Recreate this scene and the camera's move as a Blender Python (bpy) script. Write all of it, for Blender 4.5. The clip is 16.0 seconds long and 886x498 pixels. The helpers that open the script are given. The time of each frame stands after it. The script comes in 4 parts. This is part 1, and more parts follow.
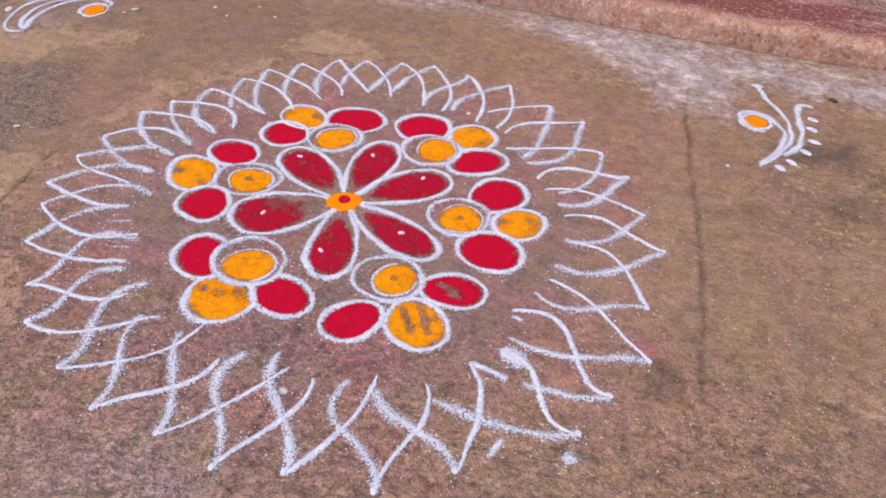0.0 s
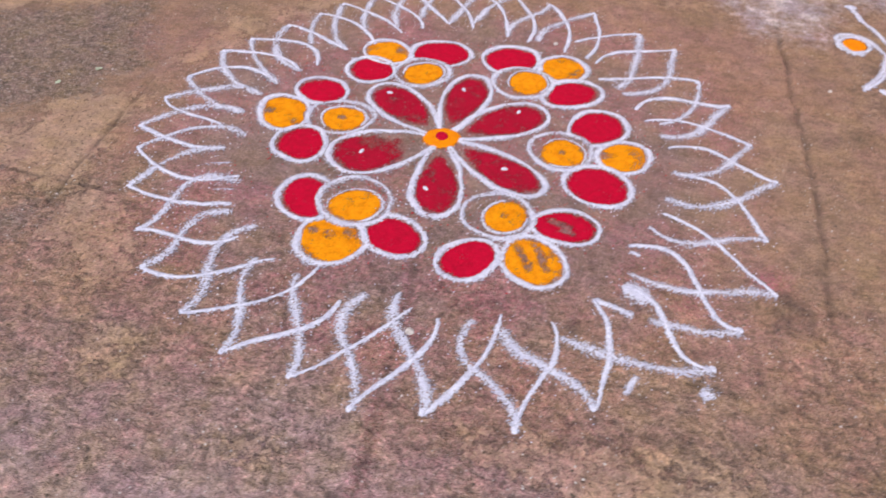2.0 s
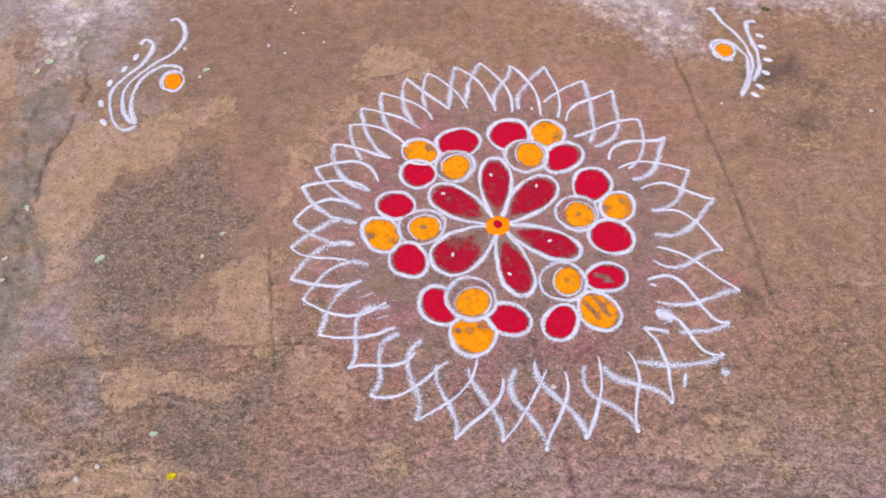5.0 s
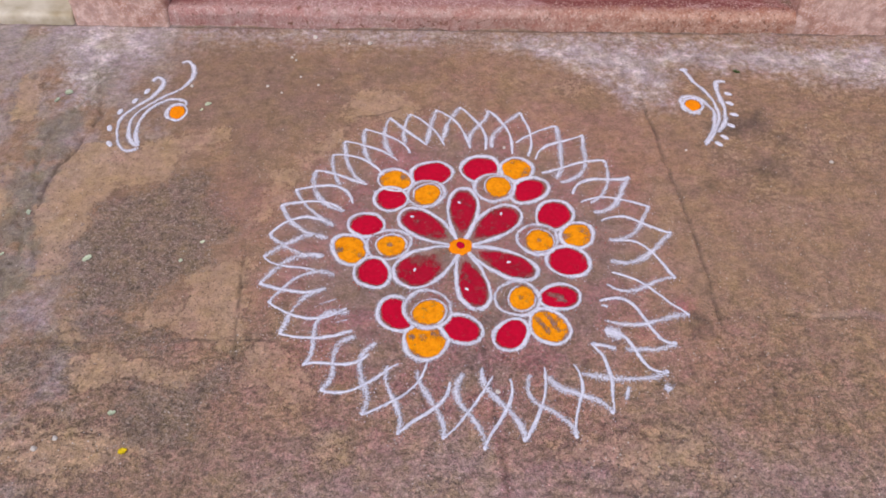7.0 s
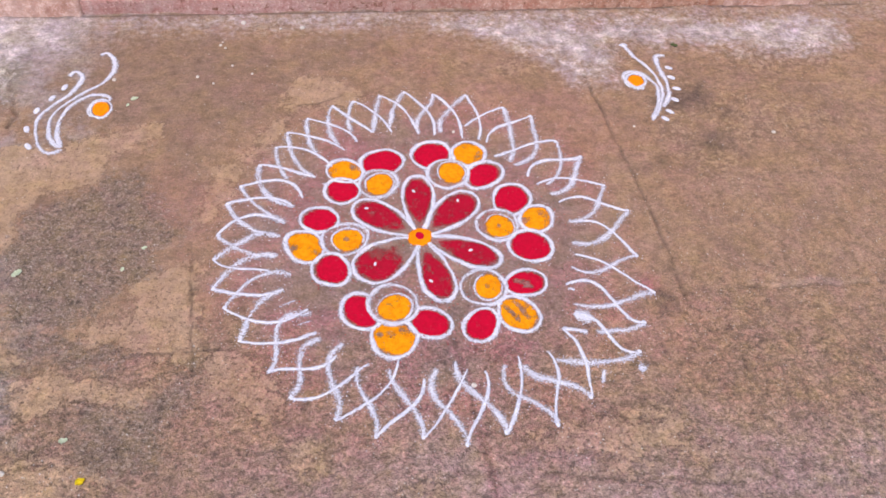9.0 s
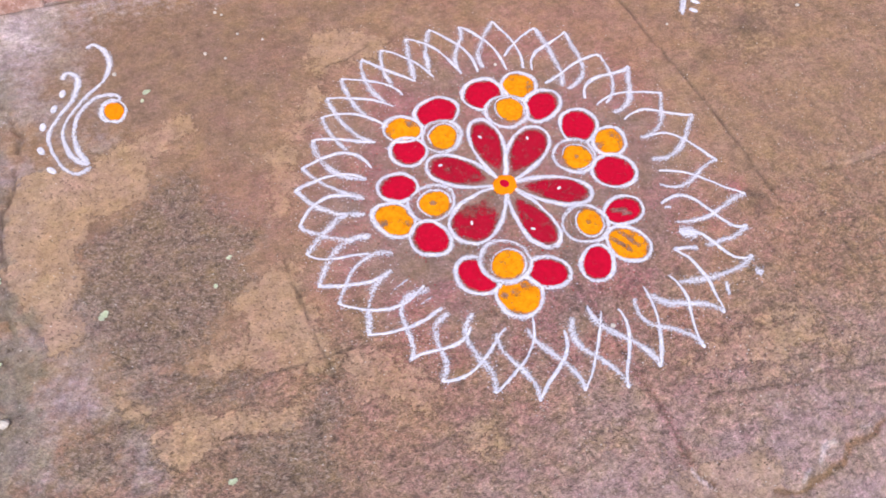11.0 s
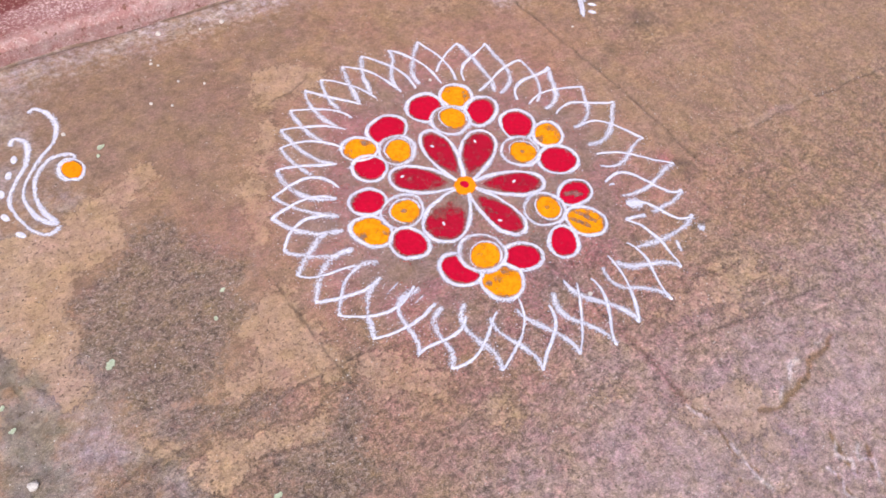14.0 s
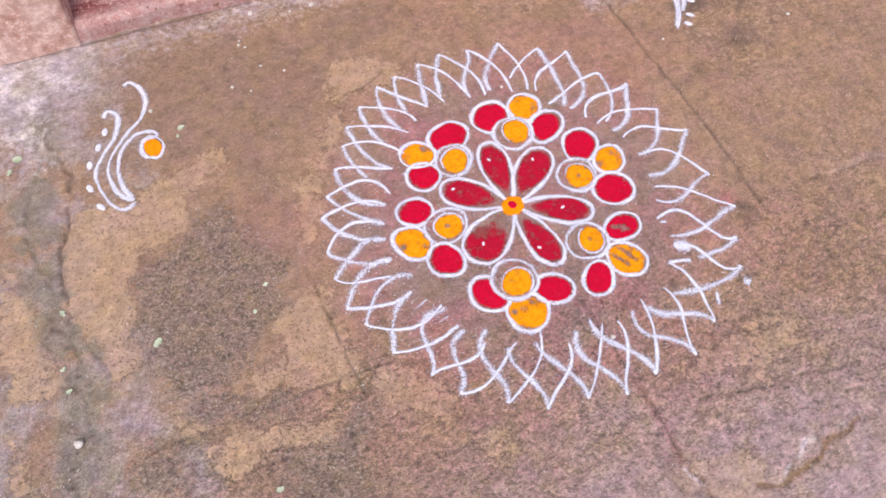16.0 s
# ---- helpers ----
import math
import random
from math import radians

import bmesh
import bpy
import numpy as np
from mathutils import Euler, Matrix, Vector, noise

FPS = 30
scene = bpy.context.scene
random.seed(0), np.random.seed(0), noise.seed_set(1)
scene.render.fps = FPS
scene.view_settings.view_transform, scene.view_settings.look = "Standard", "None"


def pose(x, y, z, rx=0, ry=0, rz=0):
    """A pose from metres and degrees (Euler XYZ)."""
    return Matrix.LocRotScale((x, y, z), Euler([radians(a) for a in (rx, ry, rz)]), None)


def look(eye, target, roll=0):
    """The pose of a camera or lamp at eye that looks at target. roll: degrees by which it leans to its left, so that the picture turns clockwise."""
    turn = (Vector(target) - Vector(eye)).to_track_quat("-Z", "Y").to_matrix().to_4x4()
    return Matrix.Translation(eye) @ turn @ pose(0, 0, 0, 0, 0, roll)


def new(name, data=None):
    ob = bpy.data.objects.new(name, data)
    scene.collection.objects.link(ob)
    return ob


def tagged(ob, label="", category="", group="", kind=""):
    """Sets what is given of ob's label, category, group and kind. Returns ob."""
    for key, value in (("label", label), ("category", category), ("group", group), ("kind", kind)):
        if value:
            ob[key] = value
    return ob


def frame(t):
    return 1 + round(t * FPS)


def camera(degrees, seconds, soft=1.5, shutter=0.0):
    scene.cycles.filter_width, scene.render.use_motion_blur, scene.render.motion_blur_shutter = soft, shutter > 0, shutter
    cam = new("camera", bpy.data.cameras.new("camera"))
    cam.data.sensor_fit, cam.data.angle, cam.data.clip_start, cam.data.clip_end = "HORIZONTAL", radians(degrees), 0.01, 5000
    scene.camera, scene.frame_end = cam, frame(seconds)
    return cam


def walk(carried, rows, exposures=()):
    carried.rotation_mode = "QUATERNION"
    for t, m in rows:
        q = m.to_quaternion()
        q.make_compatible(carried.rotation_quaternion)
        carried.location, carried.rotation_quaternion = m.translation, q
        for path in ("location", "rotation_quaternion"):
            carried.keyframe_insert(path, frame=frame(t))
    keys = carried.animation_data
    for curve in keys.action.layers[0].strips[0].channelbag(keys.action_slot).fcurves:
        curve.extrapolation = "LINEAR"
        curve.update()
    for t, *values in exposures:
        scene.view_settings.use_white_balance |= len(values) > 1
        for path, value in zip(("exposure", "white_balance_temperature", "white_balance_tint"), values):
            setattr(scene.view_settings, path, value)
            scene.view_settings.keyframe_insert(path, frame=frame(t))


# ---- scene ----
cam = camera(57.27, 16.0, soft=1.6, shutter=0.2)
ROWS = [
    (0, 0.4329, -1.0849, 0.8593, 50.53, -3.54, 15.84),
    (0.5, 0.4101, -1.1092, 0.8518, 49.77, -3.24, 16.57),
    (1, 0.3826, -1.1285, 0.8408, 49.58, -3.11, 17.78),
    (1.5, 0.3840, -1.1216, 0.8377, 49.15, -3.11, 17.98),
    (2, 0.2912, -1.1046, 0.8324, 46.19, -1.78, 16.04),
    (2.5, 0.0383, -1.1269, 0.8824, 40.15, -0.85, 12.96),
    (3, -0.1897, -0.9824, 1.1443, 37.77, -1.74, 9.22),
    (3.5, -0.3219, -0.7478, 1.2294, 34.66, -4.55, -1.13),
    (4, -0.5290, -0.8874, 1.6041, 33.39, -3.93, -10.50),
    (4.5, -0.4680, -1.0161, 1.7239, 32.37, -2.48, -8.27),
    (4.7, -0.3680, -1.0558, 1.6845, 32.05, -1.82, -5.89),
    (6.8, -0.0485, -1.3734, 1.6174, 41.40, -0.77, 0.24),
    (7, -0.0612, -1.3754, 1.6103, 40.34, -0.67, 0.22),
    (7.5, -0.0653, -1.3700, 1.5979, 39.22, -1.08, -0.46),
    (8, -0.0591, -1.3633, 1.5908, 39.06, -1.92, -1.55),
    (8.2, -0.0649, -1.3625, 1.5845, 39.22, -2.38, -2.06),
    (10.3, -0.4419, -1.0992, 1.5533, 34.71, -4.05, -14.72),
    (10.5, -0.4707, -1.0693, 1.4867, 33.20, -4.22, -15.55),
    (11, -0.6275, -1.0298, 1.5874, 32.03, -2.84, -20.33),
    (11.5, -0.7782, -1.0166, 1.6365, 32.56, -2.59, -26.12),
    (12, -0.8567, -1.0453, 1.6557, 34.39, -3.01, -30.10),
    (12.5, -0.8948, -1.0610, 1.6415, 35.39, -3.80, -31.78),
    (13, -0.9082, -1.0595, 1.6357, 35.43, -4.24, -32.49),
    (13.5, -0.9187, -1.0444, 1.6360, 35.24, -4.42, -32.61),
    (14, -0.9136, -1.0512, 1.6253, 35.63, -5.00, -32.71),
    (14.5, -0.9155, -1.0451, 1.6292, 37.14, -5.03, -32.25),
    (15, -0.9140, -1.0289, 1.6355, 39.23, -5.16, -31.57),
    (15.5, -0.8943, -1.0331, 1.6393, 36.14, -4.15, -28.40),
    (16, -0.6096, -0.9741, 1.8415, 28.41, -0.90, -21.24),
]
walk(cam, [(t, pose(x, y, z, rx, ry, rz)) for t, x, y, z, rx, ry, rz in ROWS],
     [(0.0, 0.25), (2.0, 0.27), (3.0, 0.34), (3.5, 0.28), (4.0, 0.36), (4.7, 0.36), (6.8, 0.02), (7.1, 0.19), (7.5, 0.28), (8.2, 0.38), (10.3, 0.50), (12.5, 0.60), (15.0, 0.60), (15.5, 0.52), (16.0, 0.58)])

# ---- light: a bright, hazy sky with a soft high sun ----
world = bpy.data.worlds.new("world")
scene.world = world
world.use_nodes = True
wn = world.node_tree.nodes
sky = wn.new("ShaderNodeTexSky")
sky.sky_type, sky.sun_disc = "NISHITA", False
sky.sun_elevation, sky.sun_rotation = radians(58), radians(200)
sky.air_density, sky.dust_density, sky.ozone_density = 1.0, 3.0, 1.0
wn["Background"].inputs["Strength"].default_value = 0.13
world.node_tree.links.new(sky.outputs[0], wn["Background"].inputs["Color"])
sun = new("sun", bpy.data.lights.new("sun", "SUN"))
sun.data.energy, sun.data.angle, sun.data.color = 1.5, radians(14), (1.0, 0.965, 0.965)
sun.matrix_world = look((-1.1, -2.9, 5.0), (0, 0, 0))

# ---- numbers that everything shares ----
SEED = np.random.RandomState(7).rand(64, 64)


def vnoise(x, y, size, seed=0):
    """Smooth value noise, 0 to 1, with cells of the given size in metres."""
    x, y = np.asarray(x, float) / size + 13.7 * seed, np.asarray(y, float) / size + 7.3 * seed
    i, j = np.floor(x).astype(int), np.floor(y).astype(int)
    u, v = x - i, y - j
    u, v = u * u * (3 - 2 * u), v * v * (3 - 2 * v)
    g = lambda a, b: SEED[a % 64, b % 64]
    return (g(i, j) * (1 - u) + g(i + 1, j) * u) * (1 - v) + (g(i, j + 1) * (1 - u) + g(i + 1, j + 1) * u) * v


def fbm(x, y, size, seed=0, octaves=4):
    total, gain, norm = 0.0, 1.0, 0.0
    for k in range(octaves):
        total = total + gain * vnoise(x, y, size / 2 ** k, seed + 3 * k)
        norm, gain = norm + gain, gain * 0.55
    return total / norm


def smooth(a, b, v):
    t = np.clip((v - a) / (b - a), 0, 1)
    return t * t * (3 - 2 * t)


def line_distance(x, y, points):
    best = np.full(np.shape(x), 9.0)
    for (ax, ay), (bx, by) in zip(points, points[1:]):
        dx, dy = bx - ax, by - ay
        t = np.clip(((x - ax) * dx + (y - ay) * dy) / (dx * dx + dy * dy), 0, 1)
        best = np.minimum(best, np.hypot(x - ax - t * dx, y - ay - t * dy))
    return best


# joints and cracks of the slab: way, half width, depth
CRACKS = [
    ([(0.565, 0.62), (0.572, 0.537), (0.593, 0.362), (0.613, 0.203), (0.612, 0.118), (0.629, -0.06), (0.628, -0.24)], 0.0055, 0.006),
    ([(0.628, -0.212), (0.73, -0.209), (0.814, -0.216), (1.033, -0.215), (1.453, -0.232), (3.0, -0.22)], 0.0036, 0.003),
    ([(0.02, -0.22), (0.050, -0.315), (0.068, -0.45), (0.080, -0.565), (0.086, -0.66), (0.088, -0.76)], 0.0050, 0.0015),
    ([(-0.565, 0.02), (-0.556, -0.10), (-0.545, -0.23), (-0.532, -0.36)], 0.0038, 0.004),
    ([(-1.02, -0.307), (-0.76, -0.301), (-0.53, -0.297), (-0.34, -0.286)], 0.003, 0.003),
    ([(0.231, -0.646), (0.351, -0.679), (0.484, -0.681), (0.600, -0.702)], 0.003, 0.003),
    ([(-0.34, 0.505), (-0.25, 0.520), (-0.16, 0.560)], 0.003, 0.002),
]
MOSS_WAY = [(-1.13, 0.72), (-1.15, 0.60), (-1.20, 0.42), (-1.19, 0.25), (-1.17, 0.11), (-1.155, 0.0), (-1.145, -0.12), (-1.155, -0.23), (-1.20, -0.31), (-1.22, -0.45)]
# flaked edges: way of the lip with its painted pale highlight, way of the brown hollow under it, half width of the
# hollow
FLAKES = [
    ([(0.520, -0.800), (0.493, -0.809), (0.436, -0.817), (0.385, -0.823), (0.355, -0.838), (0.335, -0.854), (0.283, -0.872)],
     [(0.520, -0.812), (0.470, -0.834), (0.425, -0.838), (0.373, -0.862), (0.322, -0.880), (0.262, -0.884), (0.222, -0.866)], 0.013),
    ([(0.084, -0.757), (0.088, -0.790), (0.108, -0.826), (0.105, -0.866), (0.110, -0.920), (0.106, -0.975), (0.118, -1.01)],
     [(0.092, -0.780), (0.112, -0.812), (0.098, -0.862), (0.100, -0.910), (0.118, -0.970)], 0.008),
    ([(0.300, -0.975), (0.318, -1.005), (0.292, -1.030), (0.318, -1.060), (0.290, -1.085)], [(0.32, -0.99), (0.305, -1.04), (0.305, -1.08)], 0.012),
    ([(0.355, -1.035), (0.335, -1.065), (0.362, -1.085), (0.330, -1.120), (0.345, -1.150)], [(0.37, -1.05), (0.345, -1.10)], 0.012),
    ([(0.252, -1.040), (0.268, -1.070), (0.240, -1.095), (0.255, -1.125)], [(0.262, -1.05), (0.25, -1.11)], 0.009),
]


def ground_height(x, y):
    """The slab's height, without its cracks: flat under the pattern, coarse where the skin of the cement is gone."""
    x, y = np.asarray(x, float), np.asarray(y, float)
    rough = smooth(-0.50, -0.78, y + 0.12 * (fbm(x, y, 0.3, 5) - 0.5)) * smooth(-0.75, -0.3, x)
    h = 0.006 * (fbm(x, y, 0.5, 1, 3) - 0.5)
    h = h + rough * 0.009 * (fbm(x, y, 0.055, 2, 3) - 0.5)
    return h + 0.0015 * (fbm(x, y, 0.05, 3, 2) - 0.5)


def part(name, bm, material, parent=None, label=""):
    """One bmesh as one mesh object under a thing or a part."""
    me = bpy.data.meshes.new(name)
    bm.normal_update()
    bm.to_mesh(me)
    bm.free()
    me.materials.append(material)
    ob = new(name, me)
    ob.parent = parent
    return tagged(ob, label)


# ---- materials ----
def material(name):
    m = bpy.data.materials.new(name)
    m.use_nodes = True
    t = m.node_tree
    return m, t.nodes, t.links, t.nodes["Principled BSDF"]


def node(nodes, kind, **values):
    n = nodes.new("ShaderNode" + kind)
    for key, value in values.items():
        n.inputs[key.replace("_", " ")].default_value = value
    return n


def ramp(nodes, links, source, stops):
    n = nodes.new("ShaderNodeValToRGB")
    while len(n.color_ramp.elements) < len(stops):
        n.color_ramp.elements.new(0.5)
    for e, (at, c) in zip(n.color_ramp.elements, stops):
        e.position, e.color = at, (*c, 1) if len(c) == 3 else c
    links.new(source, n.inputs["Fac"])
    return n.outputs["Color"]


def mix(nodes, links, a, b, fac, mode="MIX"):
    n = nodes.new("ShaderNodeMix")
    n.data_type, n.blend_type = "RGBA", mode
    for socket, value in ((n.inputs["Factor"], fac), (n.inputs["A"], a), (n.inputs["B"], b)):
        if isinstance(value, bpy.types.NodeSocket):
            links.new(value, socket)
        else:
            socket.default_value = value if isinstance(value, float) else (*value, 1)
    return n.outputs["Result"]


def calc(nodes, links, op, a, b=0.0, c=0.0):
    n = nodes.new("ShaderNodeMath")
    n.operation = op
    for socket, value in zip(n.inputs, (a, b, c)):
        if isinstance(value, bpy.types.NodeSocket):
            links.new(value, socket)
        else:
            socket.default_value = value
    return n.outputs[0]


def grain(nodes, links, scale, detail=3.0, rough=0.55, stretch=(1, 1, 1), twist=0.0):
    co = nodes.new("ShaderNodeNewGeometry")
    m = nodes.new("ShaderNodeMapping")
    m.inputs["Scale"].default_value = stretch
    links.new(co.outputs["Position"], m.inputs["Vector"])
    n = node(nodes, "TexNoise", Scale=scale, Detail=detail, Roughness=rough, Distortion=twist)
    links.new(m.outputs[0], n.inputs["Vector"])
    return n.outputs[0]


def bumped(nodes, links, bsdf, height, strength, distance):
    b = node(nodes, "Bump", Strength=strength, Distance=distance)
    links.new(height, b.inputs["Height"])
    links.new(b.outputs[0], bsdf.inputs["Normal"])


def attribute(nodes, name):
    n = nodes.new("ShaderNodeAttribute")
    n.attribute_name = name
    return n.outputs["Fac"]


def concrete():
    """Cement yard: smooth tan skin in ragged patches, elsewhere exposed sand and aggregate, with sky sheen painted in.
    """
    m, n, l, b = material("weathered concrete")
    fine, mid, broad = grain(n, l, 300, 3, 0.65), grain(n, l, 120, 4, 0.68, twist=0.5), grain(n, l, 6, 5, 0.6)
    hue, rag, sand = grain(n, l, 30, 6, 0.72), grain(n, l, 52, 6, 0.76), grain(n, l, 560, 2, 0.6)
    flake = grain(n, l, 50, 6, 0.70, (1, 1.4, 1), twist=0.7)

    def ragged(name, low, high, amount=0.9):
        field = calc(n, l, "MULTIPLY_ADD", calc(n, l, "SUBTRACT", rag, 0.5), amount, attribute(n, name))
        r = n.new("ShaderNodeMapRange")
        r.interpolation_type = "SMOOTHSTEP"
        r.inputs["From Min"].default_value, r.inputs["From Max"].default_value = low, high
        l.new(field, r.inputs["Value"])
        return r.outputs[0]

    def tint(col, source, stops, amount):
        return mix(n, l, col, ramp(n, l, source, [(at, (c, c, c) if isinstance(c, float) else c) for at, c in stops]), amount, "MULTIPLY")

    bare_sheen = attribute(n, "bare_sheen")
    tan, dark, lime = ragged("tan", 0.42, 0.58, 2.6), ragged("dark", 0.32, 0.70, 2.8), ragged("lime", 0.14, 0.95, 1.9)
    col = ramp(n, l, broad, [(0.3, (0.265, 0.165, 0.115)), (0.5, (0.305, 0.192, 0.136)), (0.7, (0.335, 0.216, 0.156))])
    ochre = ramp(n, l, broad, [(0.3, (0.262, 0.163, 0.103)), (0.5, (0.308, 0.190, 0.118)), (0.7, (0.342, 0.215, 0.136))])
    col = mix(n, l, ochre, col, attribute(n, "rosy"))
    col = mix(n, l, col, (0.232, 0.150, 0.104), calc(n, l, "MULTIPLY", ragged("brown", 0.2, 0.8, 2.0), 0.62))
    # grey-lilac tone on the left stands in for sky sheen at low angles
    col = mix(n, l, col, (0.340, 0.275, 0.262), ragged("sheen_mottle", 0.15, 0.95, 1.2))
    col = mix(n, l, col, (0.225, 0.150, 0.138), calc(n, l, "MULTIPLY", ragged("mauve", 0.1, 0.9, 0.9), 0.7))
    col = mix(n, l, col, (0.425, 0.280, 0.175), calc(n, l, "MULTIPLY", tan, 0.80))
    col = mix(n, l, col, (0.176, 0.126, 0.093), calc(n, l, "MULTIPLY", dark, calc(n, l, "MULTIPLY_ADD", grain(n, l, 30, 5, 0.75), 1.1, 0.14)))
    col = mix(n, l, col, (0.195, 0.168, 0.130), calc(n, l, "MULTIPLY", ragged("moss", 0.25, 0.85, 1.5), 0.70))
    wash = ramp(n, l, grain(n, l, 17, 7, 0.72), [(0.40, (0.34, 0.285, 0.285)), (0.50, (0.45, 0.385, 0.385)), (0.60, (0.66, 0.585, 0.595))])
    col = mix(n, l, col, wash, calc(n, l, "MULTIPLY", lime, 0.86))
    # lilac colour paints the sky's grazing sheen over the worn cement
    col = mix(n, l, col, (0.430, 0.312, 0.298), calc(n, l, "MULTIPLY", bare_sheen, calc(n, l, "SUBTRACT", 1.0, calc(n, l, "MULTIPLY", tan, 0.4))))
    dust = calc(n, l, "MULTIPLY", attribute(n, "dust"), ramp(n, l, grain(n, l, 190, 4, 0.7), [(0.38, (0.15, 0.15, 0.15)), (0.60, (1.9, 1.9, 1.9))]))
    col = mix(n, l, col, (0.40, 0.130, 0.150), dust)
    col = mix(n, l, col, (0.262, 0.155, 0.092), attribute(n, "hollow"))
    col = mix(n, l, col, (0.105, 0.070, 0.052), attribute(n, "gap"))
    # pale colour: highlight painted on the flaked lips, and faint rubble
    col = mix(n, l, col, (0.62, 0.52, 0.53), attribute(n, "chip"))
    coarse = calc(n, l, "MULTIPLY", attribute(n, "wear"), calc(n, l, "SUBTRACT", 1.0, calc(n, l, "MULTIPLY", tan, 0.45)))
    sheen_mottle = grain(n, l, 26, 6, 0.7)
    col = tint(col, sheen_mottle, [(0.32, (0.66, 0.64, 0.62)), (0.5, 1.0), (0.68, (1.28, 1.25, 1.20))], 0.85)
    col = tint(col, grain(n, l, 11, 6, 0.68), [(0.30, (1.00, 1.03, 0.86)), (0.44, (1.02, 1.0, 0.97)), (0.55, (0.99, 0.98, 1.08)), (0.70, (1.07, 0.98, 1.22))], 0.75)
    col = tint(col, hue, [(0.36, (0.95, 0.97, 0.72)), (0.5, 1.0), (0.64, (1.13, 0.94, 1.02))], calc(n, l, "MULTIPLY", coarse, 0.65))
    # worm-shaped pits, and raised flakes with their highlights painted as tone, where the skin is gone
    col = tint(col, flake, [(0.36, 0.55), (0.44, 0.70), (0.465, 0.97), (0.54, 1.03), (0.57, 1.22), (0.66, 1.34)], calc(n, l, "MULTIPLY", coarse, 1.0))
    col = tint(col, mid, [(0.36, 0.38), (0.44, 0.66), (0.465, 0.97), (0.545, 1.03), (0.575, 1.28), (0.68, 1.5)], calc(n, l, "MULTIPLY", coarse, 0.64))
    col = tint(col, fine, [(0.36, 0.45), (0.45, 0.80), (0.48, 0.97), (0.55, 1.04), (0.60, 1.38), (0.68, 1.6)], calc(n, l, "MULTIPLY_ADD", coarse, 0.42, 0.20))
    crumbs = ramp(n, l, grain(n, l, 115, 3, 0.65, (1, 1.3, 1), twist=0.7), [(0.56, (0, 0, 0)), (0.60, (1, 1, 1))])
    col = mix(n, l, col, (0.40, 0.295, 0.245), calc(n, l, "MULTIPLY", calc(n, l, "MULTIPLY", crumbs, dark), 0.75))
    pits = calc(n, l, "MULTIPLY", ragged("tan", 0.30, 0.40, 1.2), ramp(n, l, grain(n, l, 130, 3, 0.6), [(0.59, (0, 0, 0)), (0.64, (1, 1, 1))]))
    col = mix(n, l, col, (0.15, 0.095, 0.075), calc(n, l, "MULTIPLY", pits, 0.6))
    # pale specks added to the colour paint glints on coarse sand
    col = mix(n, l, col, ramp(n, l, sand, [(0.62, (0, 0, 0)), (0.69, (0.34, 0.29, 0.28))]), calc(n, l, "MULTIPLY", coarse, 0.9), "ADD")
    l.new(col, b.inputs["Base Color"])
    b.inputs["Roughness"].default_value = 0.66
    b.inputs["Specular IOR Level"].default_value = 0.45
    h = calc(n, l, "ADD", calc(n, l, "MULTIPLY", flake, calc(n, l, "MULTIPLY_ADD", bare_sheen, 3.0, 1.6)), calc(n, l, "MULTIPLY_ADD", mid, 1.5, fine))
    h = calc(n, l, "MULTIPLY", h, calc(n, l, "MULTIPLY_ADD", coarse, 0.9, 0.22))
    bumped(n, l, b, calc(n, l, "SUBTRACT", h, calc(n, l, "MULTIPLY", pits, 0.8)), 0.8, 0.0030)
    return m


def powder(name, light, deep, scale=330.0, holes=0.0, bump=0.6, loose=1.7, soft=0.12):
    """Loose coloured powder: grainy, thinning out to single grains where 'cover' falls."""
    m, n, l, b = material(name)
    fine, clump, wide = grain(n, l, scale, 3, 0.6), grain(n, l, 95, 3, 0.6), grain(n, l, 38, 3, 0.55)
    col = mix(n, l, deep, light, ramp(n, l, clump, [(0.3, (0, 0, 0)), (0.62, (1, 1, 1))]))
    col = mix(n, l, col, ramp(n, l, fine, [(0.3, (0.66, 0.66, 0.68)), (0.65, (1.08, 1.08, 1.08))]), 0.75, "MULTIPLY")
    l.new(col, b.inputs["Base Color"])
    b.inputs["Roughness"].default_value = 0.95
    b.inputs["Specular IOR Level"].default_value = 0.1
    cover = attribute(n, "cover")
    if holes:
        cover = calc(n, l, "SUBTRACT", cover, calc(n, l, "MULTIPLY", ramp(n, l, wide, [(0.50, (0, 0, 0)), (0.70, (1, 1, 1))]), holes))
    mixed = calc(n, l, "ADD", calc(n, l, "MULTIPLY_ADD", fine, loose, 0.25 - 0.5 * loose), calc(n, l, "MULTIPLY", clump, 0.5))
    edge = calc(n, l, "SUBTRACT", cover, mixed)
    alpha = n.new("ShaderNodeMapRange")
    alpha.interpolation_type = "SMOOTHSTEP"
    alpha.inputs["From Min"].default_value, alpha.inputs["From Max"].default_value = 0.04 - soft, 0.04 + soft
    l.new(edge, alpha.inputs["Value"])
    l.new(alpha.outputs[0], b.inputs["Alpha"])
    bumped(n, l, b, calc(n, l, "ADD", fine, clump), bump, 0.002)
    return m


